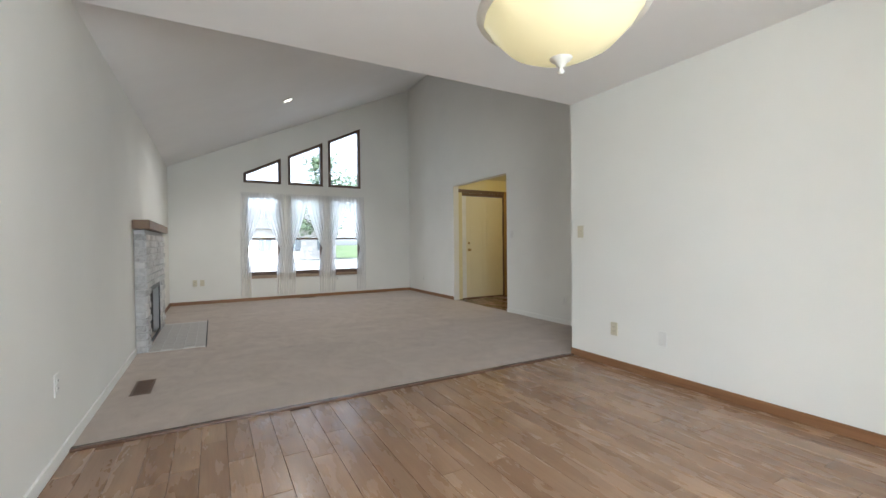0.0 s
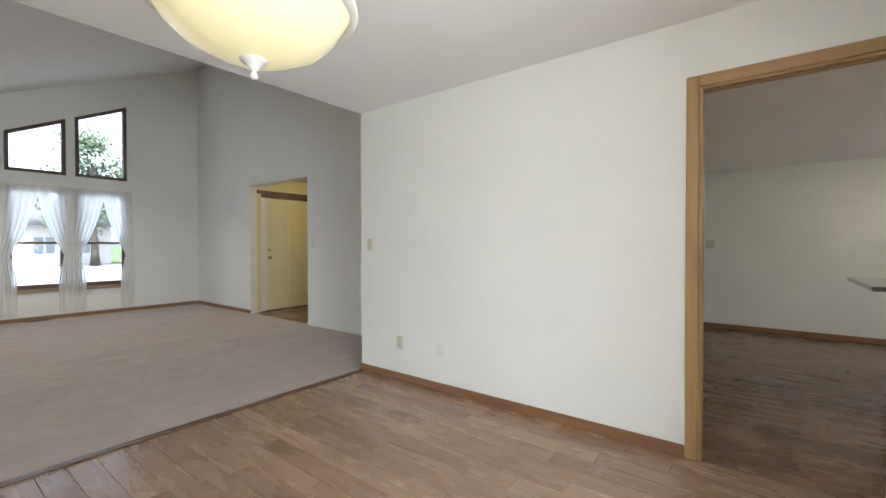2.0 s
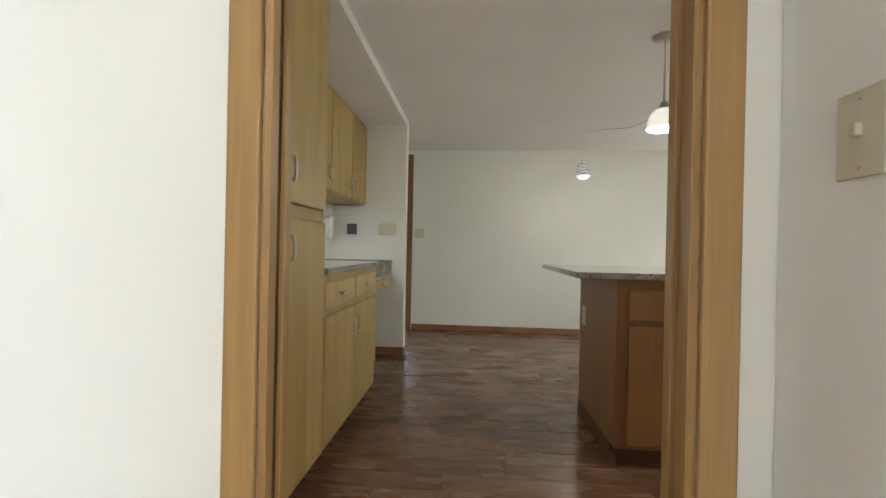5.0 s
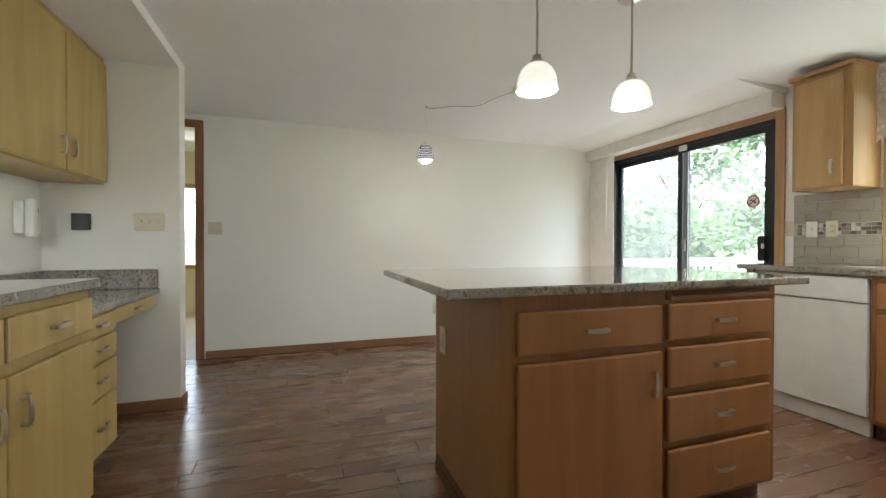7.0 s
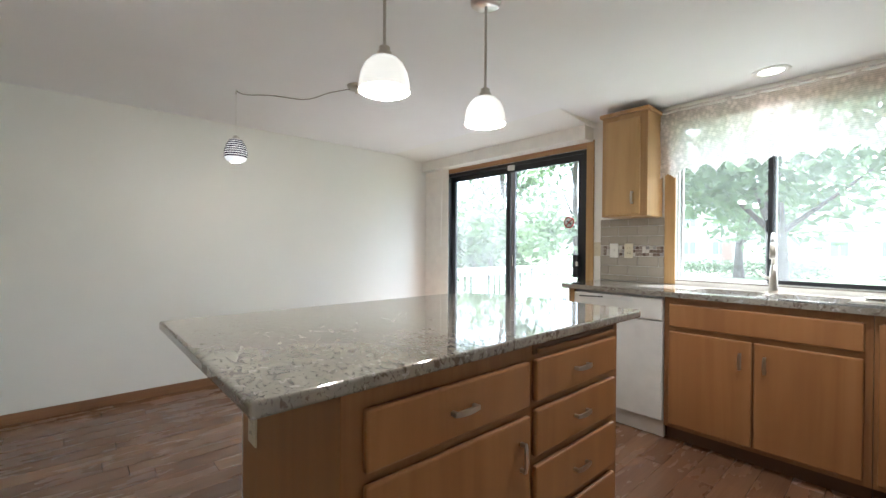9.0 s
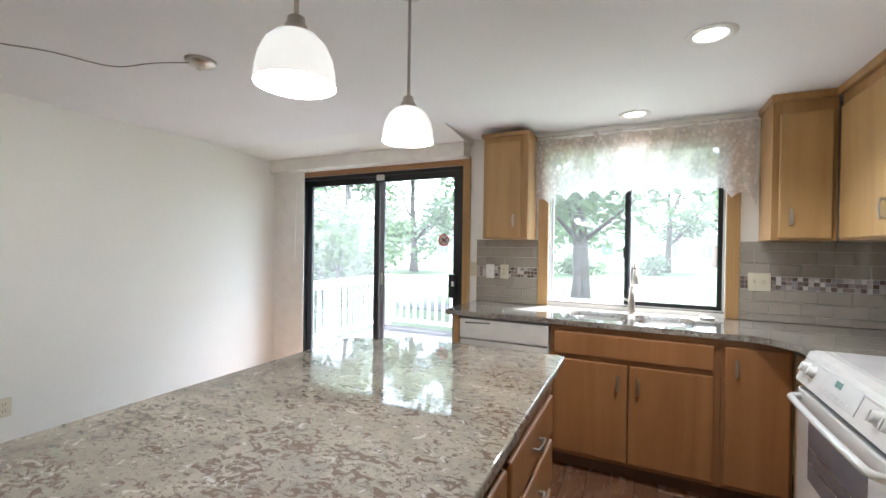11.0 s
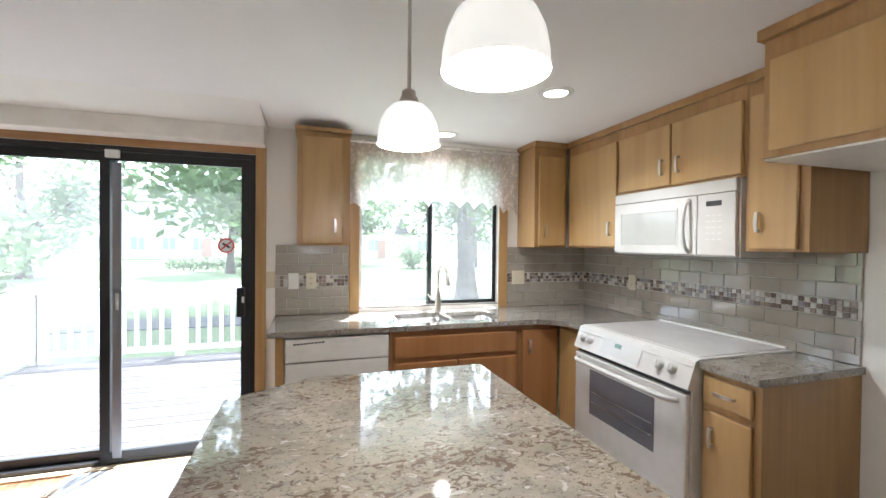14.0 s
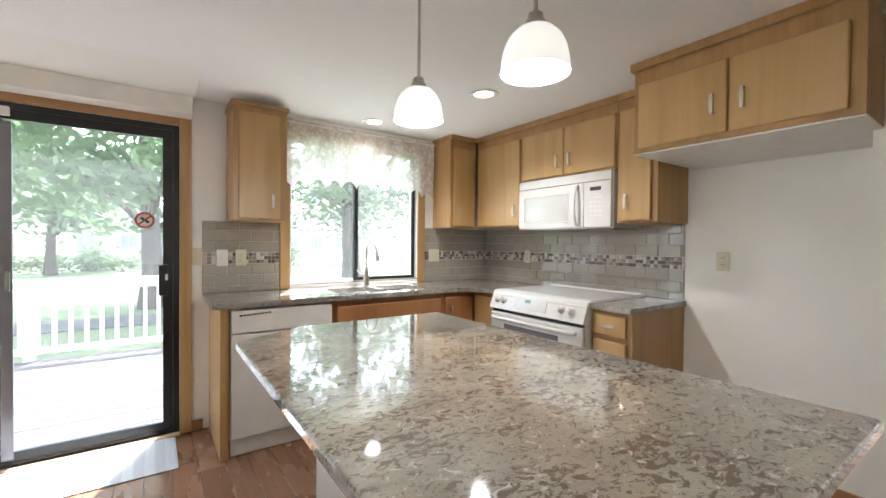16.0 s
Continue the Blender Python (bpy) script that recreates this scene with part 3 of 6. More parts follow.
structure("wall_foyer_north", wall_y(FOYER_N, ENTRY + 0.12, 6.2, -0.1, 2.6, 0.14, [(4.42, 5.46, -0.02, 2.13)]), YELLOW, "warm cream foyer wall with the front door")
structure("wall_foyer_east", wall_x(6.2, 3.4, FOYER_N + 0.14, -0.1, 2.6, 0.12), YELLOW, "warm cream foyer wall")
structure("wall_foyer_south", wall_y(3.6, ENTRY + 0.12, 6.2, -0.1, 2.6, -0.12), YELLOW, "warm cream foyer wall")
structure("wall_back_room", wall_x(10.4, 0.2, 3.2, -0.1, 2.6, 0.12, [(0.75, 1.75, 0.75, 1.9)]), paint("cream_room_paint", (0.78, 0.68, 0.45)), "cream wall with a window in the room beyond")
structure("wall_back_room_side", wall_y(0.2, EAST + 0.12, 10.4, -0.1, 2.6, -0.12), paint("cream_room_paint_side", (0.78, 0.68, 0.45)), "cream wall of the room beyond")
structure("wall_back_room_north", wall_y(3.2, EAST + 0.12, 10.4, -0.1, 2.6, 0.12), paint("cream_room_paint_north", (0.78, 0.68, 0.45)), "cream wall of the room beyond")

# ---- ceilings ----
structure("ceiling_dining", box(WEST - 0.14, DINE_SOUTH - 0.12, DINE_TOP, DINE_EAST, DINE_END, DINE_TOP + 0.1), CEIL, "flat white textured dining ceiling")
structure("ceiling_vault", prism([(WEST - 0.14, DINE_END - 0.1, vault(WEST - 0.14)), (ENTRY + 0.13, DINE_END - 0.1, vault(ENTRY + 0.13)), (ENTRY + 0.13, DINE_END - 0.1, vault(ENTRY + 0.13) + 0.12), (WEST - 0.14, DINE_END - 0.1, vault(WEST - 0.14) + 0.12)], [], (0, NORTH + 0.24 - DINE_END, 0)),
          CEIL, "white vaulted ceiling rising to the entry wall")
structure("ceiling_kitchen", prism([(ALCOVE - 0.12, SOUTH - 0.14, KIT_TOP), (EAST + 0.12, SOUTH - 0.14, KIT_TOP), (EAST + 0.12, 3.12, KIT_TOP), (WING, 3.12, KIT_TOP), (WING, BACK + 0.12, KIT_TOP), (KIT_W, BACK + 0.12, KIT_TOP), (KIT_W, ALCOVE_END, KIT_TOP), (ALCOVE - 0.12, ALCOVE_END, KIT_TOP)], [], (0, 0, 0.1)), CEIL, "flat white textured kitchen ceiling")
structure("ceiling_foyer", box(ENTRY + 0.12, 3.5, 2.42, 6.3, FOYER_N + 0.14, 2.5), YELLOW, "cream foyer ceiling")
structure("ceiling_back_room", box(EAST + 0.12, 0.1, 2.45, 10.5, 3.3, 2.55), CEIL, "white ceiling of the room beyond")
structure("ceiling_soffit", box(KIT_W, WING_END, 2.185, WING + 0.12, BACK, KIT_TOP - 0.001), CEIL, "low white soffit over the pantry")
structure("ceiling_cove", prism([(5.455, SOUTH, KIT_TOP), (5.455, SOUTH + 0.57, KIT_TOP), (5.455, SOUTH + 0.16, 2.206), (5.455, SOUTH, 2.206)], [], (EAST - 5.455, 0, 0)), WALL, "sloped plaster cove above the sliding door")

# ---- baseboards and casings ----
BH = 0.07
IY1_FACE = -1.0195


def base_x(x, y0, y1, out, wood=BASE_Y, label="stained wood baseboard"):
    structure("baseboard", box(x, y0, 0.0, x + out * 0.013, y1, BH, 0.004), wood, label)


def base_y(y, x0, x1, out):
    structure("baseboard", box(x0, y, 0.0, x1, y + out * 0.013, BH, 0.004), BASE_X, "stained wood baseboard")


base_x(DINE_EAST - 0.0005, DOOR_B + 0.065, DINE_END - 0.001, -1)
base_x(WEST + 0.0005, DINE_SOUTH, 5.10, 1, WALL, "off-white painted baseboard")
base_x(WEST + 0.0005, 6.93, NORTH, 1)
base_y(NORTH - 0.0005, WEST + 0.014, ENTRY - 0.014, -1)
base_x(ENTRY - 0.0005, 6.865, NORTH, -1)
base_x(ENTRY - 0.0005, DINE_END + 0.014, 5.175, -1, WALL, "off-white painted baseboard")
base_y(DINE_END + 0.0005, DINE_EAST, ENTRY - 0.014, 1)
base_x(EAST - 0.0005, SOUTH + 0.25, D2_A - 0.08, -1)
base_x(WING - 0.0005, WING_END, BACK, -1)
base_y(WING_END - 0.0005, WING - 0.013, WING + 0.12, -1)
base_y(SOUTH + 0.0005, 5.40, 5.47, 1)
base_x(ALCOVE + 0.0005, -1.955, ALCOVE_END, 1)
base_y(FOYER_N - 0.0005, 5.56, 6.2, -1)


def casing_x(x, y0, y1, z1, out, w=0.062, t=0.016, label="honey-stained wood door casing", mats=(OAK, OAK_H)):
    """Casing round an opening in a wall that runs along y."""
    ob = thing("trim_door_casing", label, "trim")
    ob["kind"] = "structure"
    for y in (y0 - w, y1):
        part("side_casing", box(x, y, 0.0, x + out * t, y + w, z1 + w, 0.004), mats[0], ob)
    part("head_casing", box(x, y0 + 0.0005, z1, x + out * t, y1 - 0.0005, z1 + w, 0.004), mats[1], ob)
    return ob


casing_x(DINE_EAST, DOOR_A, DOOR_B, DOOR_H - 0.004, -1)
casing_x(KIT_W, DOOR_A, DOOR_B, DOOR_H - 0.004, 1, 0.062, 0.013)
jamb = thing("trim_pocket_door_jamb", "honey-stained wood jamb with the slot of a pocket door", "trim")
jamb["kind"] = "structure"
for y, s in ((DOOR_A, 1), (DOOR_B, -1)):
    part("side_jamb", box(DINE_EAST - 0.003, y, 0.0, DINE_EAST + 0.025, y + s * 0.016, DOOR_H - 0.005, 0.002), OAK, jamb)
    part("side_jamb", box(KIT_W - 0.025, y, 0.0, KIT_W + 0.003, y + s * 0.016, DOOR_H - 0.005, 0.002), OAK, jamb)
    part("slot_back", box(DINE_EAST + 0.026, y, 0.0, KIT_W - 0.026, y + s * 0.006, DOOR_H - 0.005), DARK_EDGE if s < 0 else OAK, jamb)
part("head_jamb", box(DINE_EAST - 0.003, DOOR_A + 0.017, DOOR_H - 0.02, DINE_EAST + 0.025, DOOR_B - 0.017, DOOR_H - 0.002, 0.002), OAK_H, jamb)
part("head_jamb", box(KIT_W - 0.025, DOOR_A + 0.017, DOOR_H - 0.02, KIT_W + 0.003, DOOR_B - 0.017, DOOR_H - 0.002, 0.002), OAK_H, jamb)
part("door_track", box(DINE_EAST + 0.026, DOOR_A + 0.017, DOOR_H - 0.012, KIT_W - 0.026, DOOR_B - 0.017, DOOR_H - 0.002), GREY_METAL, jamb)
casing_x(EAST, D2_A, D2_B, 2.12, -1, 0.07, 0.016, "dark-stained wood casing of the passage door", (timber("red_brown_casing", (0.16, 0.065, 0.025), (0.25, 0.11, 0.045), (0.33, 0.165, 0.075), 2), BASE_Y))
# the casing of a further door frame seen through the passage opening
far_frame = thing("trim_back_room_window_casing", "brown wood casing of a bright window in the room beyond", "trim")
far_frame["kind"] = "structure"
for y in (0.69, 1.75):
    part("side_casing", box(10.384, y, 0.69, 10.4, y + 0.06, 1.96), OAK, far_frame)
part("head_casing", box(10.384, 0.751, 1.9, 10.4, 1.749, 1.96), OAK_H, far_frame)
part("sill", box(10.36, 0.751, 0.69, 10.4, 1.749, 0.75), OAK_H, far_frame)

# ---- living room windows ----


def frame_loop(outer, inset, depth, y):
    """A frame from a closed outline in the x-z plane, mitred."""
    n = len(outer)
    pts = [Vector((p[0], 0, p[1])) for p in outer]
    inner = []
    for i in range(n):
        a, b, c = pts[i - 1], pts[i], pts[(i + 1) % n]
        d1, d2 = (b - a).normalized(), (c - b).normalized()
        n1, n2 = Vector((-d1.z, 0, d1.x)), Vector((-d2.z, 0, d2.x))
        m = (n1 + n2).normalized()
        inner.append(b + m * inset / max(0.2, m.dot(n1)))
    return prism([(p.x, y, p.z) for p in pts], [[(p.x, y, p.z) for p in inner]], (0, depth, 0)), inner


for k, (a, b) in enumerate(WIN):
    w = thing("window_%d" % (k + 1), "fixed sloping-top window with a dark brown wood frame", "window")
    w["kind"] = "structure"
    loop = [(a, UP_SILL), (b, UP_SILL), (b, win_top(b)), (a, win_top(a))]
    bm, inner = frame_loop(loop, 0.05, 0.09, NORTH - 0.012)
    part("window_frame", bm, BROWN_TRIM, w)
    p = part("pane", prism([(q.x, NORTH + 0.05, q.z) for q in inner], [], (0, 0.005, 0)), PANE, w)
    p.visible_shadow = False
    w = thing("window_%d" % (k + 4), "double-hung window with a dark brown wood frame behind sheer curtains", "window")
    w["kind"] = "structure"
    bm, inner = frame_loop([(a, LOW_SILL), (b, LOW_SILL), (b, LOW_HEAD), (a, LOW_HEAD)], 0.045, 0.10, NORTH - 0.008)
    part("window_frame", bm, BROWN_TRIM, w)
    part("window_sill", box(a - 0.02, NORTH - 0.03, LOW_SILL - 0.05, b + 0.02, NORTH - 0.001, LOW_SILL + 0.012, 0.005), timber("sill_wood", (0.24, 0.16, 0.10), (0.34, 0.24, 0.16), (0.42, 0.31, 0.21), 0), w)
    bm, inner2 = frame_loop([(a + 0.046, LOW_SILL + 0.046), (b - 0.046, LOW_SILL + 0.046), (b - 0.046, 1.26), (a + 0.046, 1.26)], 0.03, 0.03, NORTH + 0.02)
    part("lower_sash", bm, BROWN_TRIM, w)
    p = part("pane", prism([(q.x, NORTH + 0.035, q.z) for q in inner2], [], (0, 0.004, 0)), PANE, w)
    p.visible_shadow = False
    bm, inner2 = frame_loop([(a + 0.046, 1.235), (b - 0.046, 1.235), (b - 0.046, LOW_HEAD - 0.046), (a + 0.046, LOW_HEAD - 0.046)], 0.03, 0.03, NORTH + 0.052)
    part("upper_sash", bm, BROWN_TRIM, w)
    p = part("pane", prism([(q.x, NORTH + 0.066, q.z) for q in inner2], [], (0, 0.004, 0)), PANE, w)
    p.visible_shadow = False
    lock = box((a + b) / 2 - 0.03, NORTH + 0.005, 1.258, (a + b) / 2 + 0.03, NORTH + 0.03, 1.278, 0.004)
    part("sash_lock", lock, BRASS, w)


def drape(x_top0, x_top1, tie_x, tie_w, z_top, z_tie, z_bot, y, seed):
    """A gathered sheer panel drawn in at its tie."""
    bm = bmesh.new()
    nu, nv = 60, 46
    g = []
    for j in range(nv + 1):
        z = z_top + (z_bot - z_top) * j / nv
        if z > z_tie:
            k = ((z_top - z) / (z_top - z_tie)) ** 1.6
        else:
            k = 1.0 - 0.22 * min(1, (z_tie - z) / 0.4)
        row = []
        for i in range(nu + 1):
            u = i / nu
            xa = x_top0 + (x_top1 - x_top0) * u
            xb = tie_x + tie_w * (u - 0.5)
            x = xa * (1 - k) + xb * k
            amp = 0.004 + 0.003 * k
            yy = y - amp * math.sin(u * 34 + seed + 0.6 * math.sin(z * 3 + seed)) - 0.006 * noise.noise((u * 9, z * 4, seed))
            row.append(bm.verts.new((x, yy, z)))
        g.append(row)
    for j in range(nv):
        for i in range(nu):
            bm.faces.new((g[j][i], g[j][i + 1], g[j + 1][i + 1], g[j + 1][i]))
    return bm


for k, (a, b) in enumerate(WIN):
    cu = thing("sheer_curtain", "white sheer curtain pair tied back at a living room window", "curtain", "living room curtains")
    part("curtain_rod", tube([(a - 0.07, NORTH - 0.055, 2.145), (b + 0.07, NORTH - 0.055, 2.145)], 0.007), PLATE_WHITE, cu)
    for x in (a - 0.06, b + 0.06):
        part("rod_bracket", box(x - 0.008, NORTH - 0.06, 2.135, x + 0.008, NORTH - 0.0005, 2.155), PLATE_WHITE, cu)
    mid = (a + b) / 2
    part("panel", drape(a - 0.06, mid + 0.02, a - 0.02, 0.13, 2.17, 1.05, 0.10, NORTH - 0.055, k * 2.1), CURTAIN, cu, "", True)
    part("panel", drape(mid - 0.02, b + 0.06, b + 0.02, 0.13, 2.17, 1.05, 0.10, NORTH - 0.06, k * 2.1 + 1), CURTAIN, cu, "", True)
    for x in (a - 0.02, b + 0.02):
        part("tieback", tube([(x + 0.055 * math.cos(q), NORTH - 0.06 + 0.03 * math.sin(q)  , 1.05) for q in np.linspace(0, 6.2, 16)], 0.007, 6), CURTAIN, cu)

# ---- front door in the foyer ----
fd = thing("door_1", "closed cream panelled front door with brass knob", "door")
fd["kind"] = "structure"
leaf = part("door_leaf", box(4.52, FOYER_N + 0.012, 0.02, 5.43, FOYER_N + 0.055, 2.06, 0.003), FRONT_DOOR, fd)
for x0, x1, z0, z1 in ((4.62, 4.93, 0.22, 0.85), (5.02, 5.33, 0.22, 0.85), (4.62, 4.93, 1.02, 1.62), (5.02, 5.33, 1.02, 1.62), (4.62, 4.93, 1.72, 1.94), (5.02, 5.33, 1.72, 1.94)):
    bm, inner = frame_loop([(x0, z0), (x1, z0), (x1, z1), (x0, z1)], 0.022, 0.007, FOYER_N + 0.006)
    part("panel_moulding", bm, FRONT_DOOR, leaf)
part("door_handle", lathe([(0.0, 0.07), (0.018, 0.068), (0.027, 0.05), (0.02, 0.03), (0.012, 0.022), (0.012, 0.008), (0.03, 0.006), (0.03, 0.0)], 20), BRASS, leaf).matrix_basis = pose(4.585, FOYER_N + 0.012, 0.98, 90)
part("deadbolt", lathe([(0.0, 0.02), (0.02, 0.018), (0.026, 0.0)], 20), BRASS, leaf).matrix_basis = pose(4.585, FOYER_N + 0.012, 1.12, 90)
for z in (0.3, 1.05, 1.8):
    part("hinge", tube([(5.437, FOYER_N + 0.005, z), (5.437, FOYER_N + 0.005, z + 0.1)], 0.008, 8), BRASS, fd)
part("side_jamb", box(4.42, FOYER_N - 0.004, 0.0, 4.515, FOYER_N + 0.1, 2.065), PLATE_WHITE, fd, "white weathered jamb")
part("side_jamb", box(5.435, FOYER_N - 0.004, 0.0, 5.459, FOYER_N + 0.1, 2.065), BROWN_TRIM, fd)
part("head_jamb", box(4.42, FOYER_N - 0.004, 2.066, 5.459, FOYER_N + 0.1, 2.129), BROWN_TRIM, fd)
part("side_casing", box(5.46, FOYER_N - 0.018, 0.0, 5.525, FOYER_N - 0.0005, 2.19, 0.003), OAK, fd)
part("head_casing", box(4.33, FOYER_N - 0.018, 2.13, 5.459, FOYER_N - 0.0005, 2.19, 0.003), BROWN_TRIM, fd)
part("door_sill", box(4.42, FOYER_N - 0.01, 0.0, 5.459, FOYER_N + 0.1, 0.018), BROWN_TRIM, fd)

# ---- fireplace ----
FX, FY0, FY1, FZ = WEST + 0.105, 5.12, 6.92, 1.29
fp = thing("fireplace", "pale limewashed brick fireplace with a dark firebox and wood mantel", "fireplace")
FB = (5.42, 6.40, 0.66)
core = bmesh.new()
box(WEST + 0.0005, FY0 + 0.012, 0, FX - 0.012, FB[0], FZ, 0, core)
box(WEST + 0.0005, FB[1], 0, FX - 0.012, FY1 - 0.012, FZ, 0, core)
box(WEST + 0.0005, FB[0], FB[2], FX - 0.012, FB[1], FZ, 0, core)
part("mortar_core", core, MORTAR, fp)
part("firebox", box(WEST + 0.0005, FB[0], 0.02, WEST + 0.02, FB[1], FB[2]), SOOT, fp, "sooty dark firebox back")
part("screen_frame", prism([(FX - 0.02, FB[0], 0.02), (FX - 0.02, FB[1], 0.02), (FX - 0.02, FB[1], FB[2]), (FX - 0.02, FB[0], FB[2])],
                           [[(FX - 0.02, FB[0] + 0.04, 0.06), (FX - 0.02, FB[1] - 0.04, 0.06), (FX - 0.02, FB[1] - 0.04, FB[2] - 0.05), (FX - 0.02, FB[0] + 0.04, FB[2] - 0.05)]], (0.012, 0, 0)), BLACK, fp, "black metal firebox surround")
part("mantel", box(WEST + 0.0005, FY0 - 0.09, FZ + 0.005, FX + 0.045, FY1 + 0.06, FZ + 0.10, 0.008), timber("mantel_wood", (0.13, 0.08, 0.048), (0.20, 0.125, 0.075), (0.26, 0.17, 0.105), 1, 0.5), fp, "brown wood mantel beam")


def brick_mesh(name, l, h, d):
    me = bpy.data.meshes.new(name)
    bm = box(-d / 2, -l / 2, -h / 2, d / 2, l / 2, h / 2, 0.004, None, 1)
    bm.to_mesh(me)
    bm.free()
    me.materials.append(BRICK_PALE)
    return me


BR, BRH, BRE = brick_mesh("brick", 0.205, 0.062, 0.03), brick_mesh("brick_half", 0.098, 0.062, 0.03), brick_mesh("brick_end", 0.088, 0.062, 0.03)
rnd = random.Random(3)
row = 0
z = 0.037
while z < FZ - 0.02:
    y = FY0 + (0.0 if row % 2 else -0.108)
    while y < FY1 - 0.02:
        c = y + 0.108
        me = BR
        if y < FY0 - 0.01:
            c, me = FY0 + 0.053, BRH
        elif y + 0.216 > FY1 + 0.02:
            c, me = y + 0.053, BRH
        if not (FB[0] - 0.04 < c < FB[1] + 0.04 and z < FB[2] + 0.01):
            b = link_mesh("brick", me, BRICK_PALE, fp)
            b.matrix_basis = pose(FX - 0.012 + rnd.uniform(-0.002, 0.003), c, z, 0, 0, 0)
        y += 0.216
    e = link_mesh("brick", BRE, BRICK_PALE, fp)
    e.matrix_basis = pose(WEST + 0.048, FY0 + 0.012, z, 0, 0, 90)
    z += 0.0735
    row += 1
he = thing("hearth", "grey brick hearth slab set into the carpet", "hearth")
part("bed", box(FX, 5.10, 0.0, -0.02, 6.86, 0.0135), MORTAR, he)
part("edge_strip", box(-0.02, 5.09, 0.0, -0.008, 6.87, 0.022, 0.002), SLOT, he, "dark metal edge strip")
hb = bpy.data.meshes.new("hearth_brick")
bm = box(-0.05, -0.1, -0.005, 0.05, 0.1, 0.012, 0.003, None, 1)
bm.to_mesh(hb)
bm.free()
hb.materials.append(HEARTH)
for i in range(5):
    for j in range(8):
        b = link_mesh("brick", hb, HEARTH, he)
        b.matrix_basis = pose(FX + 0.055 + i * 0.104, 5.205 + j * 0.21 + (0.05 if i % 2 else 0) * (j < 7), 0.006 + rnd.uniform(-0.001, 0.001))


# ---- vents, plates ----
def floor_vent(at, l, w, mat_frame, label, louvre=14):
    ob = thing("floor_vent", label, "vent", at=at)
    bm, inner = frame_loop([(-w / 2, -l / 2), (w / 2, -l / 2), (w / 2, l / 2), (-w / 2, l / 2)], 0.014, 0.006, 0)
    bmesh.ops.transform(bm, matrix=pose(0, 0, 0, -90), verts=bm.verts)
    f = part("frame", bm, mat_frame, ob)
    f.matrix_basis = pose(0, 0, 0.0)
    part("duct", box(-w / 2 + 0.014, -l / 2 + 0.014, -0.004, w / 2 - 0.014, l / 2 - 0.014, -0.002), SLOT, ob)
    for i in range(louvre):
        y = -l / 2 + 0.016 + (l - 0.032) * (i + 0.5) / louvre
        part("slat", box(-w / 2 + 0.014, y - 0.0035, -0.002, w / 2 - 0.014, y + 0.0035, 0.004), mat_frame, ob)
    return ob


VENT_BROWN = plain("brown_vent_metal", (0.16, 0.10, 0.07), 0.5, 0.4)
floor_vent(pose(-0.425, 3.83, 0.014), 0.38, 0.13, VENT_BROWN, "brown metal floor vent set in the carpet")
floor_vent(pose(1.79, NORTH - 0.10, 0.016, 0, 0, 90), 0.3, 0.1, VENT_BROWN, "brown metal floor vent below the windows")
floor_vent(pose(6.72, -3.70, 0.006, 0, 0, 90), 0.30, 0.13, plain("tan_vent_metal", (0.42, 0.33, 0.22), 0.45, 0.3), "tan metal floor vent by the sliding door")


def plate(kind, at, material=None, gangs=1, h=0.115):
    """A wall plate; its face looks along local -y."""
    m = material or PLATE
    words = {"outlet": "almond plastic wall outlet with two sockets", "switch": "almond plastic light switch plate", "blank": "almond plastic blank wall plate"}
    label = words[kind] if m is PLATE else words[kind].replace("almond", "white")
    ob = thing({"outlet": "wall_outlet", "switch": "light_switch", "blank": "blank_plate"}[kind], label, "wall plate", at=at)
    w = 0.07 + 0.046 * (gangs - 1)
    part("plate", box(-w / 2, -0.006, -h / 2, w / 2, 0.0, h / 2, 0.002), m, ob)
    for g in range(gangs):
        x = (g - (gangs - 1) / 2) * 0.046
        if kind == "outlet":
            for z in (-0.02, 0.02):
                s = part("socket", box(x - 0.016, -0.009, z - 0.014, x + 0.016, -0.005, z + 0.014, 0.003), m, ob)
                for dx in (-0.006, 0.006):
                    part("slot", box(x + dx - 0.0012, -0.0095, z - 0.005, x + dx + 0.0012, -0.0088, z + 0.006), SLOT, s)
        elif kind == "switch":
            part("toggle", box(x - 0.005, -0.016, -0.004, x + 0.005, -0.005, 0.014, 0.002), m, ob)
        for z in (-0.045, 0.045) if kind != "outlet" else (0.0,):
            part("screw", box(x - 0.002, -0.0072, z - 0.002, x + 0.002, -0.0058, z + 0.002), NICKEL, ob)
    return ob


def on_w(x, y, z):   # plate on a wall whose face looks to -x
    return pose(x, y, z, 0, 0, -90)


def on_e(x, y, z):   # face looks to +x
    return pose(x, y, z, 0, 0, 90)


def on_n(x, y, z):   # face looks to +y
    return pose(x, y, z, 0, 0, 180)


def on_s(x, y, z):   # face looks to -y
    return pose(x, y, z)


plate("outlet", on_w(DINE_EAST, 2.33, 0.34))
plate("blank", on_w(DINE_EAST, 1.875, 0.34), PLATE_WHITE)
plate("switch", on_w(DINE_EAST, 2.71, 1.215))
plate("outlet", on_w(ENTRY, 3.93, 0.32), PLATE_WHITE)
plate("switch", on_w(ENTRY, 5.06, 1.24), PLATE_WHITE)
plate("outlet", on_w(ENTRY, 8.2, 0.36), PLATE_WHITE)
plate("outlet", on_s(-0.24, NORTH, 0.41))
plate("blank", on_s(-0.12, NORTH, 0.41))
plate("outlet", on_s(2.45, NORTH, 0.40), PLATE_WHITE)
plate("outlet", on_e(WEST, 2.66, 0.41), PLATE_WHITE)
plate("switch", on_n(3.03, RETURN, 1.185))
plate("switch", on_w(EAST, 0.345, 1.205), None, 2)
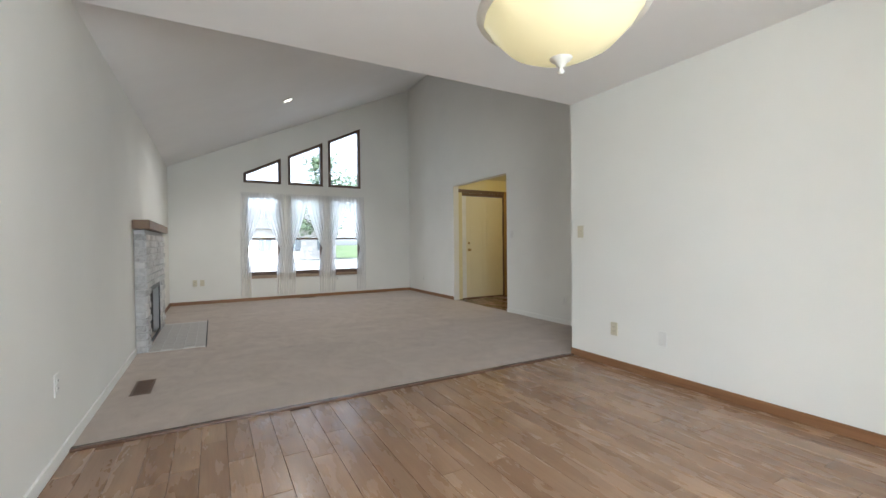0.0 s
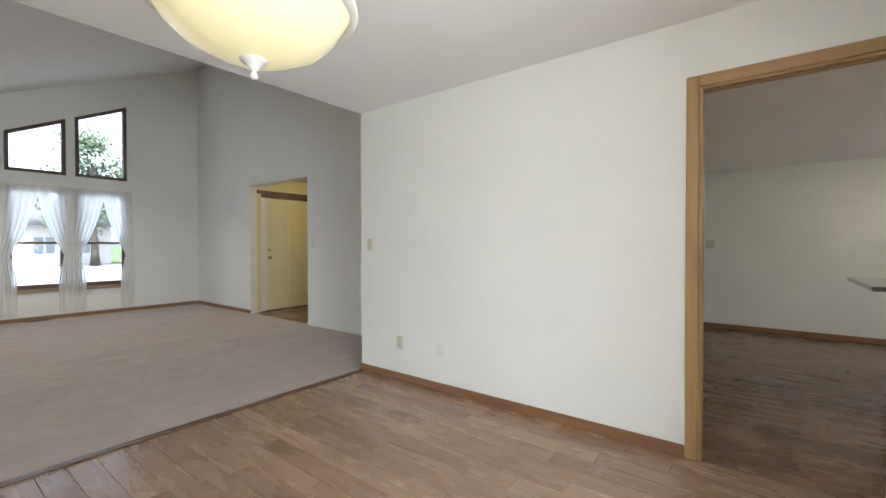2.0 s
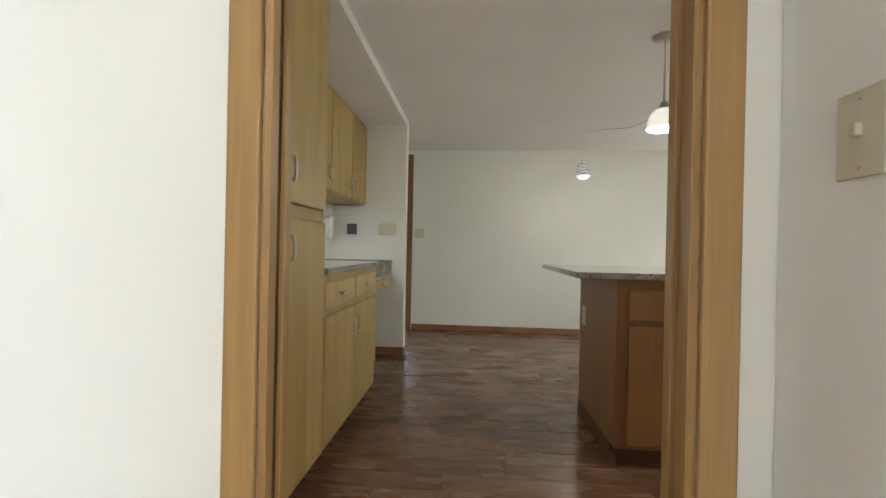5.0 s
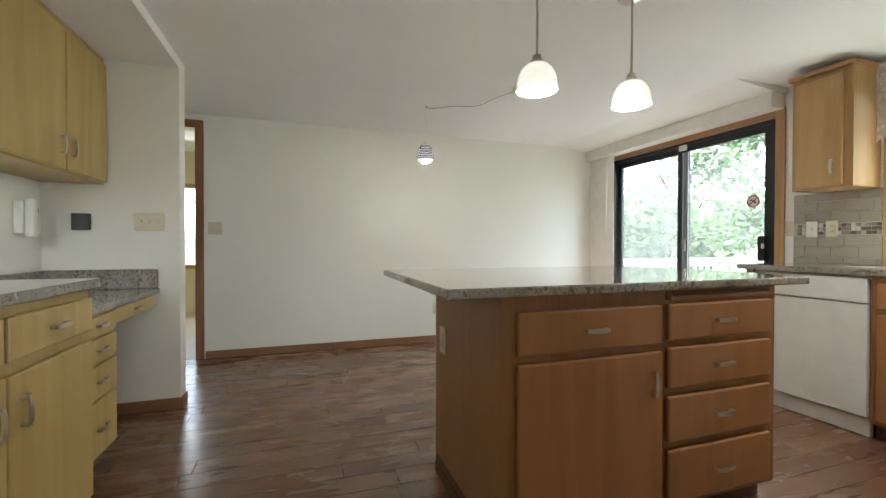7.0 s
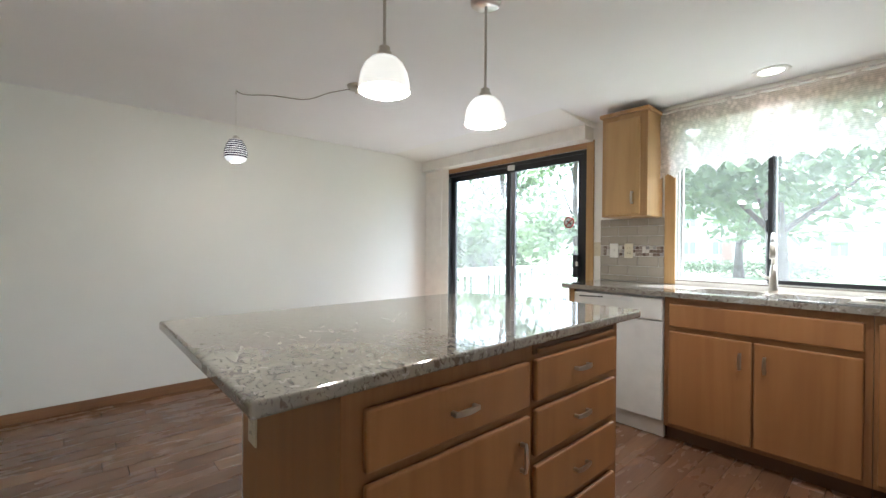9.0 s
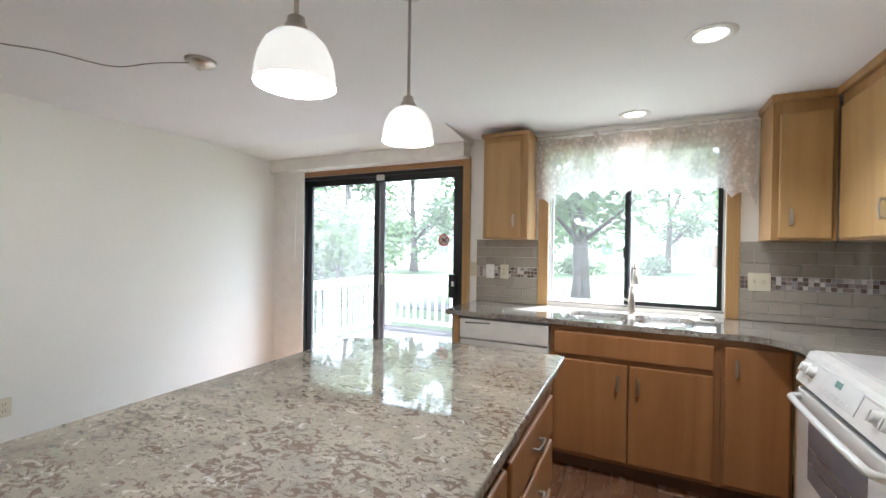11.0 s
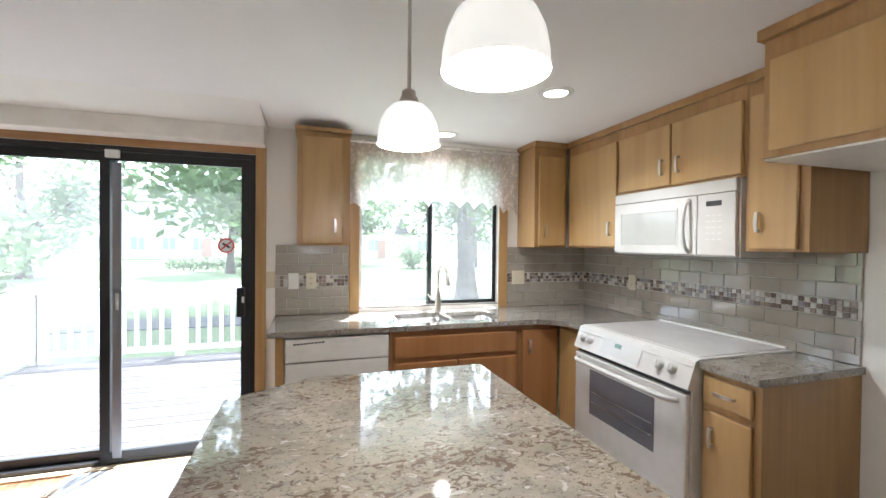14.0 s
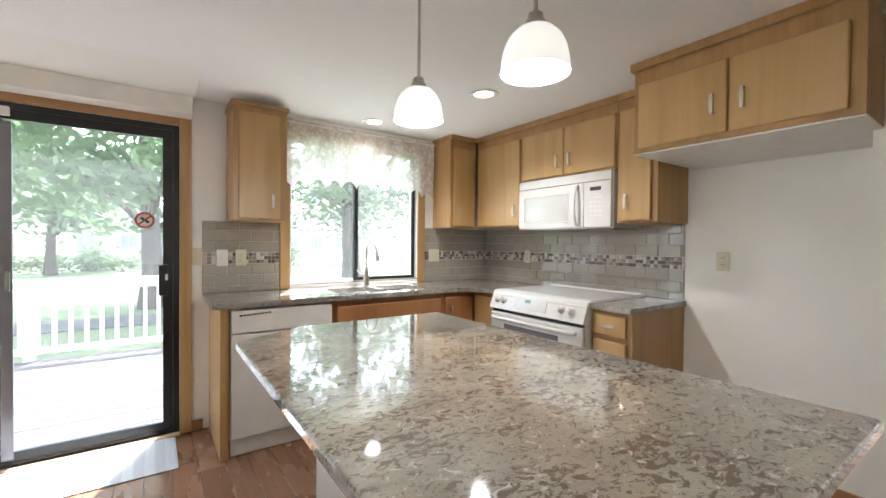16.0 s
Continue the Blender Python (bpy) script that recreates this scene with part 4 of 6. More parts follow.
plate("outlet", on_w(EAST, -1.80, 0.36))
plate("switch", on_w(WING, 0.485, 1.195), None, 3)
plate("outlet", on_e(ALCOVE, -1.735, 1.19), PLATE)
plate("outlet", on_n(5.035, IY1_FACE, 0.635))
plate("switch", on_n(5.285, SOUTH + 0.012, 1.17), PLATE_WHITE)
plate("outlet", on_n(5.165, SOUTH + 0.012, 1.17))
plate("switch", on_n(5.44, SOUTH, 1.18))
plate("switch", on_n(3.515, SOUTH + 0.012, 1.17), None, 2)
plate("outlet", on_e(ALCOVE + 0.012, -3.32, 1.17))

# ---- dining lamp ----
dl = thing("dining_pendant", "bowl pendant of glowing alabaster glass with a white scalloped rim", "pendant lamp", at=pose(1.03, 0.808, 0.158) @ Matrix.Diagonal((0.9, 0.9, 0.918, 1)))
n = 64
bm = bmesh.new()
prof = [(0.0, 1.665), (0.05, 1.667), (0.12, 1.685), (0.19, 1.72), (0.235, 1.765), (0.255, 1.80), (0.27, 1.815)]
rings = []
for k, (r, z) in enumerate(prof):
    if r == 0:
        rings.append([bm.verts.new((0, 0, z))])
        continue
    rings.append([bm.verts.new((r * (1 + 0.02 * (k / 6) * math.cos(8 * q)) * math.cos(q), r * (1 + 0.02 * (k / 6) * math.cos(8 * q)) * math.sin(q), z)) for q in np.linspace(0, 2 * math.pi, n, endpoint=False)])
for p, q in zip(rings, rings[1:]):
    for i in range(n):
        j = (i + 1) % n
        f = list(dict.fromkeys([p[i % len(p)], p[j % len(p)], q[j], q[i]]))
        bm.faces.new(f)
part("bowl", bm, BOWL, dl, "glowing cream alabaster bowl", True)
part("rim", lathe([(0.262, 1.808), (0.285, 1.806), (0.292, 1.818), (0.288, 1.832), (0.265, 1.835), (0.262, 1.808)], 64), plain("antique_white", (0.72, 0.70, 0.64), 0.45), dl, "antique white rim", True)
part("finial", lathe([(0.0, 1.612), (0.008, 1.614), (0.012, 1.622), (0.007, 1.63), (0.006, 1.636), (0.016, 1.642), (0.02, 1.652), (0.034, 1.660), (0.040, 1.668), (0.036, 1.675), (0.0, 1.676)], 28), plain("antique_white_finial", (0.62, 0.60, 0.55), 0.4), dl, "antique white turned finial", True)
for q in range(3):
    ang = q * 2.0944 + 0.4
    part("chain", tube([(0.27 * math.cos(ang), 0.27 * math.sin(ang), 1.83), (0.02 * math.cos(ang), 0.02 * math.sin(ang), 2.2)], 0.005, 6), plain("antique_white_rod", (0.66, 0.64, 0.58), 0.4), dl)
part("stem", tube([(0, 0, 2.19), (0, 0, 2.50)], 0.009), NICKEL, dl)
part("canopy", lathe([(0.0, 2.475), (0.05, 2.48), (0.065, 2.518), (0.0, 2.518)], 28), NICKEL, dl, "", True)


# ---- recessed lights ----
def recessed(at, label):
    ob = thing("recessed_light", label, "ceiling light", "recessed lights", at)
    part("trim_ring", lathe([(0.062, 0.0), (0.066, -0.006), (0.092, -0.004), (0.095, 0.0), (0.062, 0.0)], 36), PLATE_WHITE, ob, "", True)
    part("lamp_face", lathe([(0.0, -0.003), (0.045, -0.004), (0.062, -0.001), (0.062, 0.002), (0.0, 0.002)], 36), CAN_GLOW, ob, "glowing lamp face", True)
    return ob


recessed(pose(3.94, -2.695, KIT_TOP - 0.001), "lit round recessed light in the kitchen ceiling")
recessed(pose(4.237, -3.68, KIT_TOP - 0.001), "lit round recessed light above the sink")
recessed(pose(1.13, 6.71, vault(1.13) - 0.008, 0, -math.degrees(math.atan(SLOPE)), 0), "lit eyeball recessed light in the vaulted ceiling")


# ---- pendants over the island ----
def pendant(at):
    ob = thing("island_pendant", "frosted glass bell pendant on a nickel rod above the island", "pendant lamp", "island pendants", at)
    outer = [(0.0875, 0.0), (0.0865, 0.012), (0.0855, 0.03), (0.0795, 0.061), (0.0665, 0.089), (0.0475, 0.108), (0.027, 0.1155)]
    inner = [(r - 0.0028, h - 0.0028) for r, h in reversed(outer[1:])]
    part("shade", lathe([(r, 1.7215 + h) for r, h in outer + inner + outer[:1]], 40), SHADE, ob, "frosted white glass shade", True)
    part("bulb", lathe([(0.0, 1.708), (0.014, 1.711), (0.025, 1.722), (0.029, 1.74), (0.024, 1.762), (0.014, 1.785), (0.013, 1.815), (0.0, 1.816)], 20), CAN_GLOW, ob, "lit lamp bulb", True)
    part("cap", lathe([(0.028, 1.833), (0.029, 1.841), (0.025, 1.853), (0.020, 1.856), (0.019, 1.871), (0.01, 1.877), (0.0, 1.877)], 28), NICKEL, ob, "", True)
    part("rod", tube([(0, 0, 1.873), (0, 0, KIT_TOP - 0.018)], 0.0055, 10), NICKEL, ob)
    part("canopy", lathe([(0.0, KIT_TOP - 0.024), (0.05, KIT_TOP - 0.022), (0.064, KIT_TOP - 0.012), (0.066, KIT_TOP - 0.0005), (0.0, KIT_TOP - 0.0005)], 32), NICKEL, ob, "", True)
    return ob


pd = pendant(pose(4.879, -1.391, 0))
copy_thing(pd, pose(4.902, -1.921, 0))

# ---- swag lamp in the nook ----
sw = thing("swag_lamp", "small striped glass swag lamp hanging in the eating nook", "pendant lamp", at=pose(6.71, -1.418, 0))
prof = [(0.03, 1.752), (0.055, 1.762), (0.068, 1.782), (0.072, 1.807), (0.068, 1.837), (0.058, 1.867), (0.042, 1.892), (0.022, 1.907)]
part("shade", lathe(prof, 32), SWAG_WHITE, sw, "white glowing glass", True)
for z, r in ((1.789, 0.0715), (1.804, 0.0735), (1.819, 0.0725), (1.834, 0.0705), (1.849, 0.066), (1.864, 0.061), (1.879, 0.053), (1.894, 0.043)):
    part("stripe", lathe([(r - 0.004, z - 0.0052), (r + 0.0005, z - 0.0045), (r - 0.0005, z + 0.0045), (r - 0.005, z + 0.0052)], 32), SWAG_DARK, sw, "dark glass stripe", True)
part("socket_cap", lathe([(0.023, 1.905), (0.022, 1.919), (0.008, 1.932), (0.0, 1.933)], 20), NICKEL, sw, "", True)
part("cord", tube([(0, 0, 1.927), (0, 0, KIT_TOP - 0.03)], 0.0025, 6), PLATE_WHITE, sw)
part("ceiling_hook", tube([(0, 0, KIT_TOP)] + [(0.012 * math.cos(q), 0, KIT_TOP - 0.025 + 0.012 * math.sin(q)) for q in np.linspace(1.5, -3.4, 10)], 0.0022, 6), NICKEL, sw)
pts = []
for i in range(25):
    u = i / 24
    pts.append((-0.60 * u, -0.58 * u + 0.03 * math.sin(u * 9), KIT_TOP - 0.012 - 0.055 * math.sin(math.pi * u) ** 0.8 - 0.012 * math.sin(u * 14) * (1 - u)))
part("swag_cord", tube(pts, 0.0032, 6), plain("clear_cord", (0.30, 0.27, 0.22), 0.3), sw, "loose swagged cord")
part("ceiling_canopy", lathe([(0.0, -0.03), (0.03, -0.028), (0.062, -0.02), (0.07, -0.001), (0.0, -0.001)], 28), NICKEL, sw, "round nickel ceiling canopy", True).matrix_basis = pose(-0.60, -0.58, KIT_TOP)
part("canopy_nut", box(-0.62, -0.59, KIT_TOP - 0.045, -0.58, -0.57, KIT_TOP - 0.025, 0.004), NICKEL, sw)


# ---- cabinets ----
def handle(parent, u, z, upright, size=0.09):
    """Bowed nickel pull on a front; front plane at local v = -0.02."""
    bm = bmesh.new()
    n = 9
    rows = []
    for i in range(n):
        q = -1 + 2 * i / (n - 1)
        along, out = q * size / 2, -0.02 - 0.020 - 0.005 * (1 - q * q)
        w = 0.006 + 0.002 * (1 - q * q)
        ring = []
        for dw, dv in ((-w, 0), (w, 0), (w, 0.006), (-w, 0.006)):
            ring.append(bm.verts.new((u + dw, out + dv, z + along) if upright else (u + along, out + dv, z + dw)))
        rows.append(ring)
    for a, b in zip(rows, rows[1:]):
        for k in range(4):
            bm.faces.new((a[k], a[(k + 1) % 4], b[(k + 1) % 4], b[k]))
    bm.faces.new(rows[0])
    bm.faces.new(rows[-1])
    for s in (-1, 1):
        c = s * (size / 2 - 0.006)
        x, zz = (u, z + c) if upright else (u + c, z)
        box(x - 0.006, -0.041, zz - 0.006, x + 0.006, -0.019, zz + 0.006, 0.002, bm, 1)
    return part("handle", bm, NICKEL, parent, "brushed nickel bow handle")


def cabinet(name, label, at, w, z0, z1, depth, fronts, toe=0.0, category="cabinet", group="", crown=0.0, crown_left=False, crown_right=False, wood=None, hollow=False):
    """Face-frame cabinet. Local u runs to the viewer's right, v goes into the cabinet, the frame's face is v = 0.
    fronts: (kind, u0, u1, z0, z1, handle u, handle z, upright)."""
    front, frame_wood = wood or (CAB, CAB_EDGE)
    ob = thing(name, label, category, group, at)
    if hollow:
        bm = box(0, 0, z0 + toe, w, 0.02, z1)
        box(0, 0.0201, z0 + toe, 0.018, depth, z1, 0, bm)
        box(w - 0.018, 0.0201, z0 + toe, w, depth, z1, 0, bm)
        box(0.0181, 0.0201, z0 + toe, w - 0.0181, depth, z0 + toe + 0.018, 0, bm)
        part("body", bm, frame_wood, ob)
    else:
        part("body", box(0, 0, z0 + toe, w, depth, z1, 0.0015, None, 1), frame_wood, ob)
    if toe:
        part("toe_kick", box(0.0, 0.06, z0, w, depth, z0 + toe - 0.001), DARK_EDGE, ob, "dark toe kick")
    if crown:
        part("crown_strip", box(-0.012 if crown_left else 0, -0.026, z1 - 0.002, w + (0.012 if crown_right else 0), -0.002, z1 + crown, 0.003), frame_wood, ob)
        if crown_left:
            part("crown_strip", box(-0.012, -0.002, z1 - 0.002, 0, depth, z1 + crown), frame_wood, ob)
        if crown_right:
            part("crown_strip", box(w, -0.002, z1 - 0.002, w + 0.012, depth, z1 + crown), frame_wood, ob)
    for kind, u0, u1, a, b, hu, hz, up in fronts:
        f = part(kind, box(u0, -0.02, a, u1, -0.0008, b, 0.007), front, ob)
        if hu is not None:
            handle(f, hu, hz, up)
    return ob


def door(u0, u1, a, b, side, top):
    """A door whose pull is near one edge ('l' or 'r') and near its top or bottom."""
    return ("door", u0, u1, a, b, u0 + 0.05 if side == "l" else u1 - 0.05, b - 0.11 if top else a + 0.12, True)


def drawer(u0, u1, a, b):
    return ("drawer", u0, u1, a, b, (u0 + u1) / 2, (a + b) / 2, False)


TOP = 0.926
SLAB = 0.032
UNDER = TOP - SLAB

# pantry, uppers, base and desk along the back wall
PF = 0.33
pantry = cabinet("pantry_cabinet", "tall lamp-yellowed honey wood pantry cabinet with four doors", pose(3.385, PF, 0), 0.855, 0, 2.184, BACK - PF - 0.002,
                 [door(0.012, 0.424, 0.11, 1.125, "r", True), door(0.434, 0.843, 0.11, 1.125, "l", True),
                  door(0.012, 0.424, 1.175, 2.14, "r", False), door(0.434, 0.843, 1.175, 2.14, "l", False)], 0.09, wood=(LAMPLIT_CAB, LAMPLIT_EDGE))
part("rail", box(0, -0.004, 1.128, 0.855, 0.0, 1.172), LAMPLIT_EDGE, pantry)
cabinet("base_cabinet", "lamp-yellowed honey wood base cabinet with two drawers and two doors", pose(4.242, PF, 0), 0.955, 0, UNDER - 0.001, BACK - PF - 0.002,
        [drawer(0.012, 0.462, 0.735, 0.858), drawer(0.474, 0.94, 0.735, 0.858), door(0.012, 0.466, 0.12, 0.70, "r", True), door(0.474, 0.94, 0.12, 0.70, "l", True)], 0.09, wood=(LAMPLIT_CAB, LAMPLIT_EDGE))
desk = cabinet("built_in_desk", "lamp-yellowed honey built-in desk with drawers and a speckled granite top", pose(5.199, 0.45, 0), 0.54, 0, 0.745, BACK - 0.45 - 0.002,
               [drawer(0.19, 0.525, 0.65, 0.735), drawer(0.19, 0.525, 0.53, 0.635), drawer(0.19, 0.525, 0.37, 0.515), drawer(0.19, 0.525, 0.11, 0.355)], 0.09, "desk", wood=(LAMPLIT_CAB, LAMPLIT_EDGE))
part("apron", box(0.541, 0.02, 0.655, WING - 5.2, 0.45, 0.745), LAMPLIT_EDGE, desk)
handle(part("drawer", box(0.555, 0.0, 0.662, WING - 5.22, 0.0192, 0.738, 0.006), LAMPLIT_CAB, desk), 0.85, 0.70, False).matrix_basis = pose(0, 0.02, 0)


def slab(name, outline, z1, label, holes=(), thick=SLAB, category="countertop"):
    bm = prism([(x, y, z1 - thick) for x, y in outline], [[(x, y, z1 - thick) for x, y in h] for h in holes], (0, 0, thick))
    ob = part(name, bm, GRANITE)
    mod = ob.modifiers.new("edge", "BEVEL")
    mod.width, mod.segments, mod.limit_method, mod.angle_limit = 0.007, 3, "ANGLE", radians(50)
    return tagged(ob, label, category)


def rounded(x0, y0, x1, y1, r, n=6, corners=(1, 1, 1, 1)):
    pts = []
    for (cx, cy, a0), k in zip(((x1, y1, 0), (x0, y1, 90), (x0, y0, 180), (x1, y0, 270)), corners):
        rr = r * k
        sx, sy = (1 if cx == x1 else -1), (1 if cy == y1 else -1)
        if rr < 1e-4:
            pts.append((cx, cy))
            continue
        for i in range(n + 1):
            q = radians(a0 + 90 * i / n)
            pts.append((cx - sx * rr + rr * math.cos(q), cy - sy * rr + rr * math.sin(q)))
    return pts


slab("pantry_countertop", rounded(4.243, PF - 0.03, 5.222, BACK - 0.001, 0.012, 4, (0, 0, 0, 1)), TOP, "speckled white and brown granite countertop beside the pantry")
top = slab("top", [(0.001, -0.02), (WING - 5.2, -0.02), (WING - 5.2, BACK - 0.451), (0.001, BACK - 0.451)], 0.778, "", (), SLAB, "")
top.parent = desk
bs = thing("desk_backsplash", "low strip of speckled granite behind the desk", "backsplash")
part("side_strip", box(WING - 0.021, 0.44, 0.7785, WING - 0.0005, BACK - 0.022, 0.90, 0.003), GRANITE, bs)
part("back_strip", box(5.225, BACK - 0.021, 0.7785, WING - 0.0005, BACK - 0.0005, 0.90, 0.003), GRANITE, bs)
ps = thing("counter_backsplash", "low strip of speckled granite behind the pantry counter", "backsplash")
part("back_strip", box(4.243, BACK - 0.021, TOP + 0.0005, 5.222, BACK - 0.0005, TOP + 0.10, 0.003), GRANITE, ps)
UF = 0.72
cabinet("upper_cabinet", "lamp-yellowed honey wood upper cabinets above the desk", pose(4.242, UF, 0), WING - 4.244, 1.42, 2.183, BACK - UF - 0.002,
             [door(0.012, 0.57, 1.43, 2.14, "l", False), door(0.58, 1.15, 1.43, 2.14, "r", False), door(1.16, 1.655, 1.43, 2.14, "r", False), door(1.665, 2.115, 1.43, 2.14, "l", False)], wood=(LAMPLIT_CAB, LAMPLIT_EDGE))
lamp = thing("under_cabinet_lamp", "lit white strip lamp under the upper cabinets", "strip lamp")
part("housing", box(4.9, 0.84, 1.400, 5.46, 0.95, 1.419, 0.003), PLATE_WHITE, lamp)
part("diffuser", box(4.92, 0.835, 1.390, 5.44, 0.925, 1.3995, 0.003), TUBE_GLOW, lamp, "glowing diffuser")
bb = thing("doorbell_chime", "black plastic box on the wing wall", "wall box", at=on_w(WING, 0.832, 1.19))
part("case", box(-0.045, -0.03, -0.05, 0.045, -0.0005, 0.05, 0.005), BLACK_PLASTIC, bb)
th = thing("wall_phone", "white corded telephone hung on the wall above the desk", "telephone", at=on_s(6.19, BACK, 1.20))
part("base", box(-0.075, -0.045, -0.09, 0.075, -0.0005, 0.09, 0.008), PLATE_WHITE, th)
part("handset", box(-0.07, -0.085, -0.105, -0.015, -0.045, 0.105, 0.014), PLATE_WHITE, th)
part("display", box(0.0, -0.048, 0.03, 0.055, -0.0445, 0.06), SLOT, th, "dark display")
part("keypad", box(0.0, -0.048, -0.05, 0.055, -0.0445, 0.015, 0.002), ENAMEL_GREY, th)

# ---- island ----
IX, IY0, IY1 = 4.476, -2.26, -1.02
il = pose(IX, IY1, 0, 0, 0, -90)
W = IY1 - IY0
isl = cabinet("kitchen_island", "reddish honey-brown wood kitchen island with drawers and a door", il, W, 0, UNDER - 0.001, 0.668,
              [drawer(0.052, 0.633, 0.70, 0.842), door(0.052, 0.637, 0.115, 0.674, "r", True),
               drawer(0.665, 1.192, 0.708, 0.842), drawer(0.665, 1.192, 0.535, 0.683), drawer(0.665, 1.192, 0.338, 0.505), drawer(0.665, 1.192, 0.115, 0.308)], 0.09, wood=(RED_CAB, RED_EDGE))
part("cutting_board", box(0.665, -0.006, 0.855, 1.2, 0.0, 0.885, 0.003), DARK_EDGE, isl, "dark slot of a pull-out board")
part("cutting_board_edge", box(0.683, -0.014, 0.856, 1.185, -0.0062, 0.872, 0.003), RED_EDGE, isl)
part("corner_trim", box(-0.004, -0.004, 0.0, 0.012, 0.668, 0.05, 0.002), DARK_EDGE, isl)
part("back_panel", box(0.0, 0.6685, 0.0, W, 0.676, UNDER - 0.001, 0.001), paint("pale_panel_paint", (0.70, 0.67, 0.60), 0.5), isl, "pale painted back panel")
slab("island_countertop", [(4.43, -0.826), (4.455, -2.44), (5.175, -2.44), (5.438, -2.283), (5.438, -0.826)],
     TOP, "polished speckled granite top of the island with a clipped corner")

# ---- sink run ----
SF = -3.352


def sink_run(x_left):
    return pose(x_left, SF, 0, 0, 0, 180)


DEPTH = SF - SOUTH - 0.002
part("end_panel", box(5.315, SOUTH + 0.001, 0, 5.362, SF + 0.002, UNDER - 0.001, 0.002), CAB_EDGE, thing("end_panel", "honey-coloured wood end panel beside the dishwasher", "cabinet panel"))
dw = thing("dishwasher", "white built-in dishwasher with a vented control strip", "dishwasher", at=sink_run(5.312))
part("tub", box(0, 0.02, 0.1, 0.617, DEPTH, UNDER - 0.003), ENAMEL_GREY, dw)
dd = part("door", box(0.006, -0.018, 0.115, 0.611, 0.018, 0.735, 0.006), ENAMEL, dw)
ctl = part("control_strip", box(0.006, -0.024, 0.739, 0.611, 0.018, 0.878, 0.008), ENAMEL, dw)
part("grip_recess", box(0.17, -0.0255, 0.845, 0.43, -0.0235, 0.862, 0.0008), ENAMEL_GREY, ctl)
for i in range(9):
    part("vent_slot", box(0.05 + i * 0.02, -0.0256, 0.842 + 0.001 * i, 0.066 + i * 0.02, -0.0238, 0.852 + 0.001 * i), SLOT, ctl)
part("badge_bar", box(0.06, -0.0256, 0.80, 0.15, -0.0238, 0.808), ENAMEL_GREY, ctl, "small grey printed bar")
part("kick_plate", box(0.006, 0.02, 0.005, 0.611, 0.05, 0.112), ENAMEL, dw)
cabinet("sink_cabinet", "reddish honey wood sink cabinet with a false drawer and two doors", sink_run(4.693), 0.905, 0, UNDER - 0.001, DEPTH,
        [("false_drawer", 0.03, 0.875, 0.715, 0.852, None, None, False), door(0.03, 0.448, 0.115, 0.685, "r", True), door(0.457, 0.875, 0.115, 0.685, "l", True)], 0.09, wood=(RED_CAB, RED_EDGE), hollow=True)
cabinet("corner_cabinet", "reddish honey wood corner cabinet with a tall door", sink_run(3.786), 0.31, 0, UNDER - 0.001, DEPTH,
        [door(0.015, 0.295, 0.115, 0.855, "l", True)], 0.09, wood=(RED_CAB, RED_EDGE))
RF = 3.455


def range_run(y_left):
    return pose(RF, y_left, 0, 0, 0, 90)


RD = RF - ALCOVE - 0.002
cabinet("corner_cabinet", "narrow honey-coloured corner cabinet side next to the range", range_run(-3.350), 0.294, 0, UNDER - 0.001, RD,
        [("door", 0.012, 0.284, 0.115, 0.855, None, None, False)], 0.09)
cabinet("base_cabinet", "small honey-coloured base cabinet with a drawer and a door", range_run(-2.214), 0.262, 0, UNDER - 0.001, RD,
        [drawer(0.014, 0.232, 0.745, 0.868), door(0.014, 0.232, 0.115, 0.715, "l", True)], 0.09)

bowl_a = rounded(3.885, -3.765, 4.215, -3.415, 0.07)
bowl_b = rounded(4.255, -3.765, 4.605, -3.415, 0.07)
L = [(ALCOVE + 0.001, SOUTH + 0.001), (5.405, SOUTH + 0.001), (5.405, SF + 0.035), (3.70, SF + 0.035)]
for i in range(7):
    q = i / 6
    L.append((3.70 - 0.19 * q, SF + 0.035 + 0.14 * q * q))
L += [(3.495, -3.06), (ALCOVE + 0.001, -3.06)]
slab("sink_countertop", L, TOP, "L-shaped speckled granite countertop with a double sink cut-out", [bowl_a, bowl_b])
slab("range_countertop", rounded(ALCOVE + 0.001, -2.211, 3.487, -1.94, 0.012, 4, (1, 0, 0, 0)), TOP, "short speckled granite countertop beside the range")
sk = thing("double_sink", "undermount stainless steel double sink", "sink")
for lp in (bowl_a, bowl_b):
    cx, cy = sum(p[0] for p in lp) / len(lp), sum(p[1] for p in lp) / len(lp)
    bm = bmesh.new()
    rings = []
    for z, k in ((UNDER - 0.0005, 1.05), (UNDER - 0.0008, 1.0), (UNDER - 0.08, 0.985), (UNDER - 0.17, 0.96), (UNDER - 0.195, 0.9), (UNDER - 0.20, 0.7)):
        rings.append([bm.verts.new((cx + (x - cx) * k, cy + (y - cy) * k, z)) for x, y in lp])
    for a, b in zip(rings, rings[1:]):
        for i in range(len(a)):
            j = (i + 1) % len(a)
            bm.faces.new((a[i], a[j], b[j], b[i]))
    bm.faces.new(rings[-1])
    part("bowl", bm, STEEL, sk, "", True)
    part("drain", lathe([(0.0, 0.004), (0.028, 0.004), (0.042, 0.003), (0.045, 0.0)], 24, None, (cx, cy, UNDER - 0.20)), STEEL, sk, "", True)
fa = thing("kitchen_faucet", "brushed nickel gooseneck pull-down faucet behind the sink", "faucet", at=pose(4.237, -3.815, TOP))
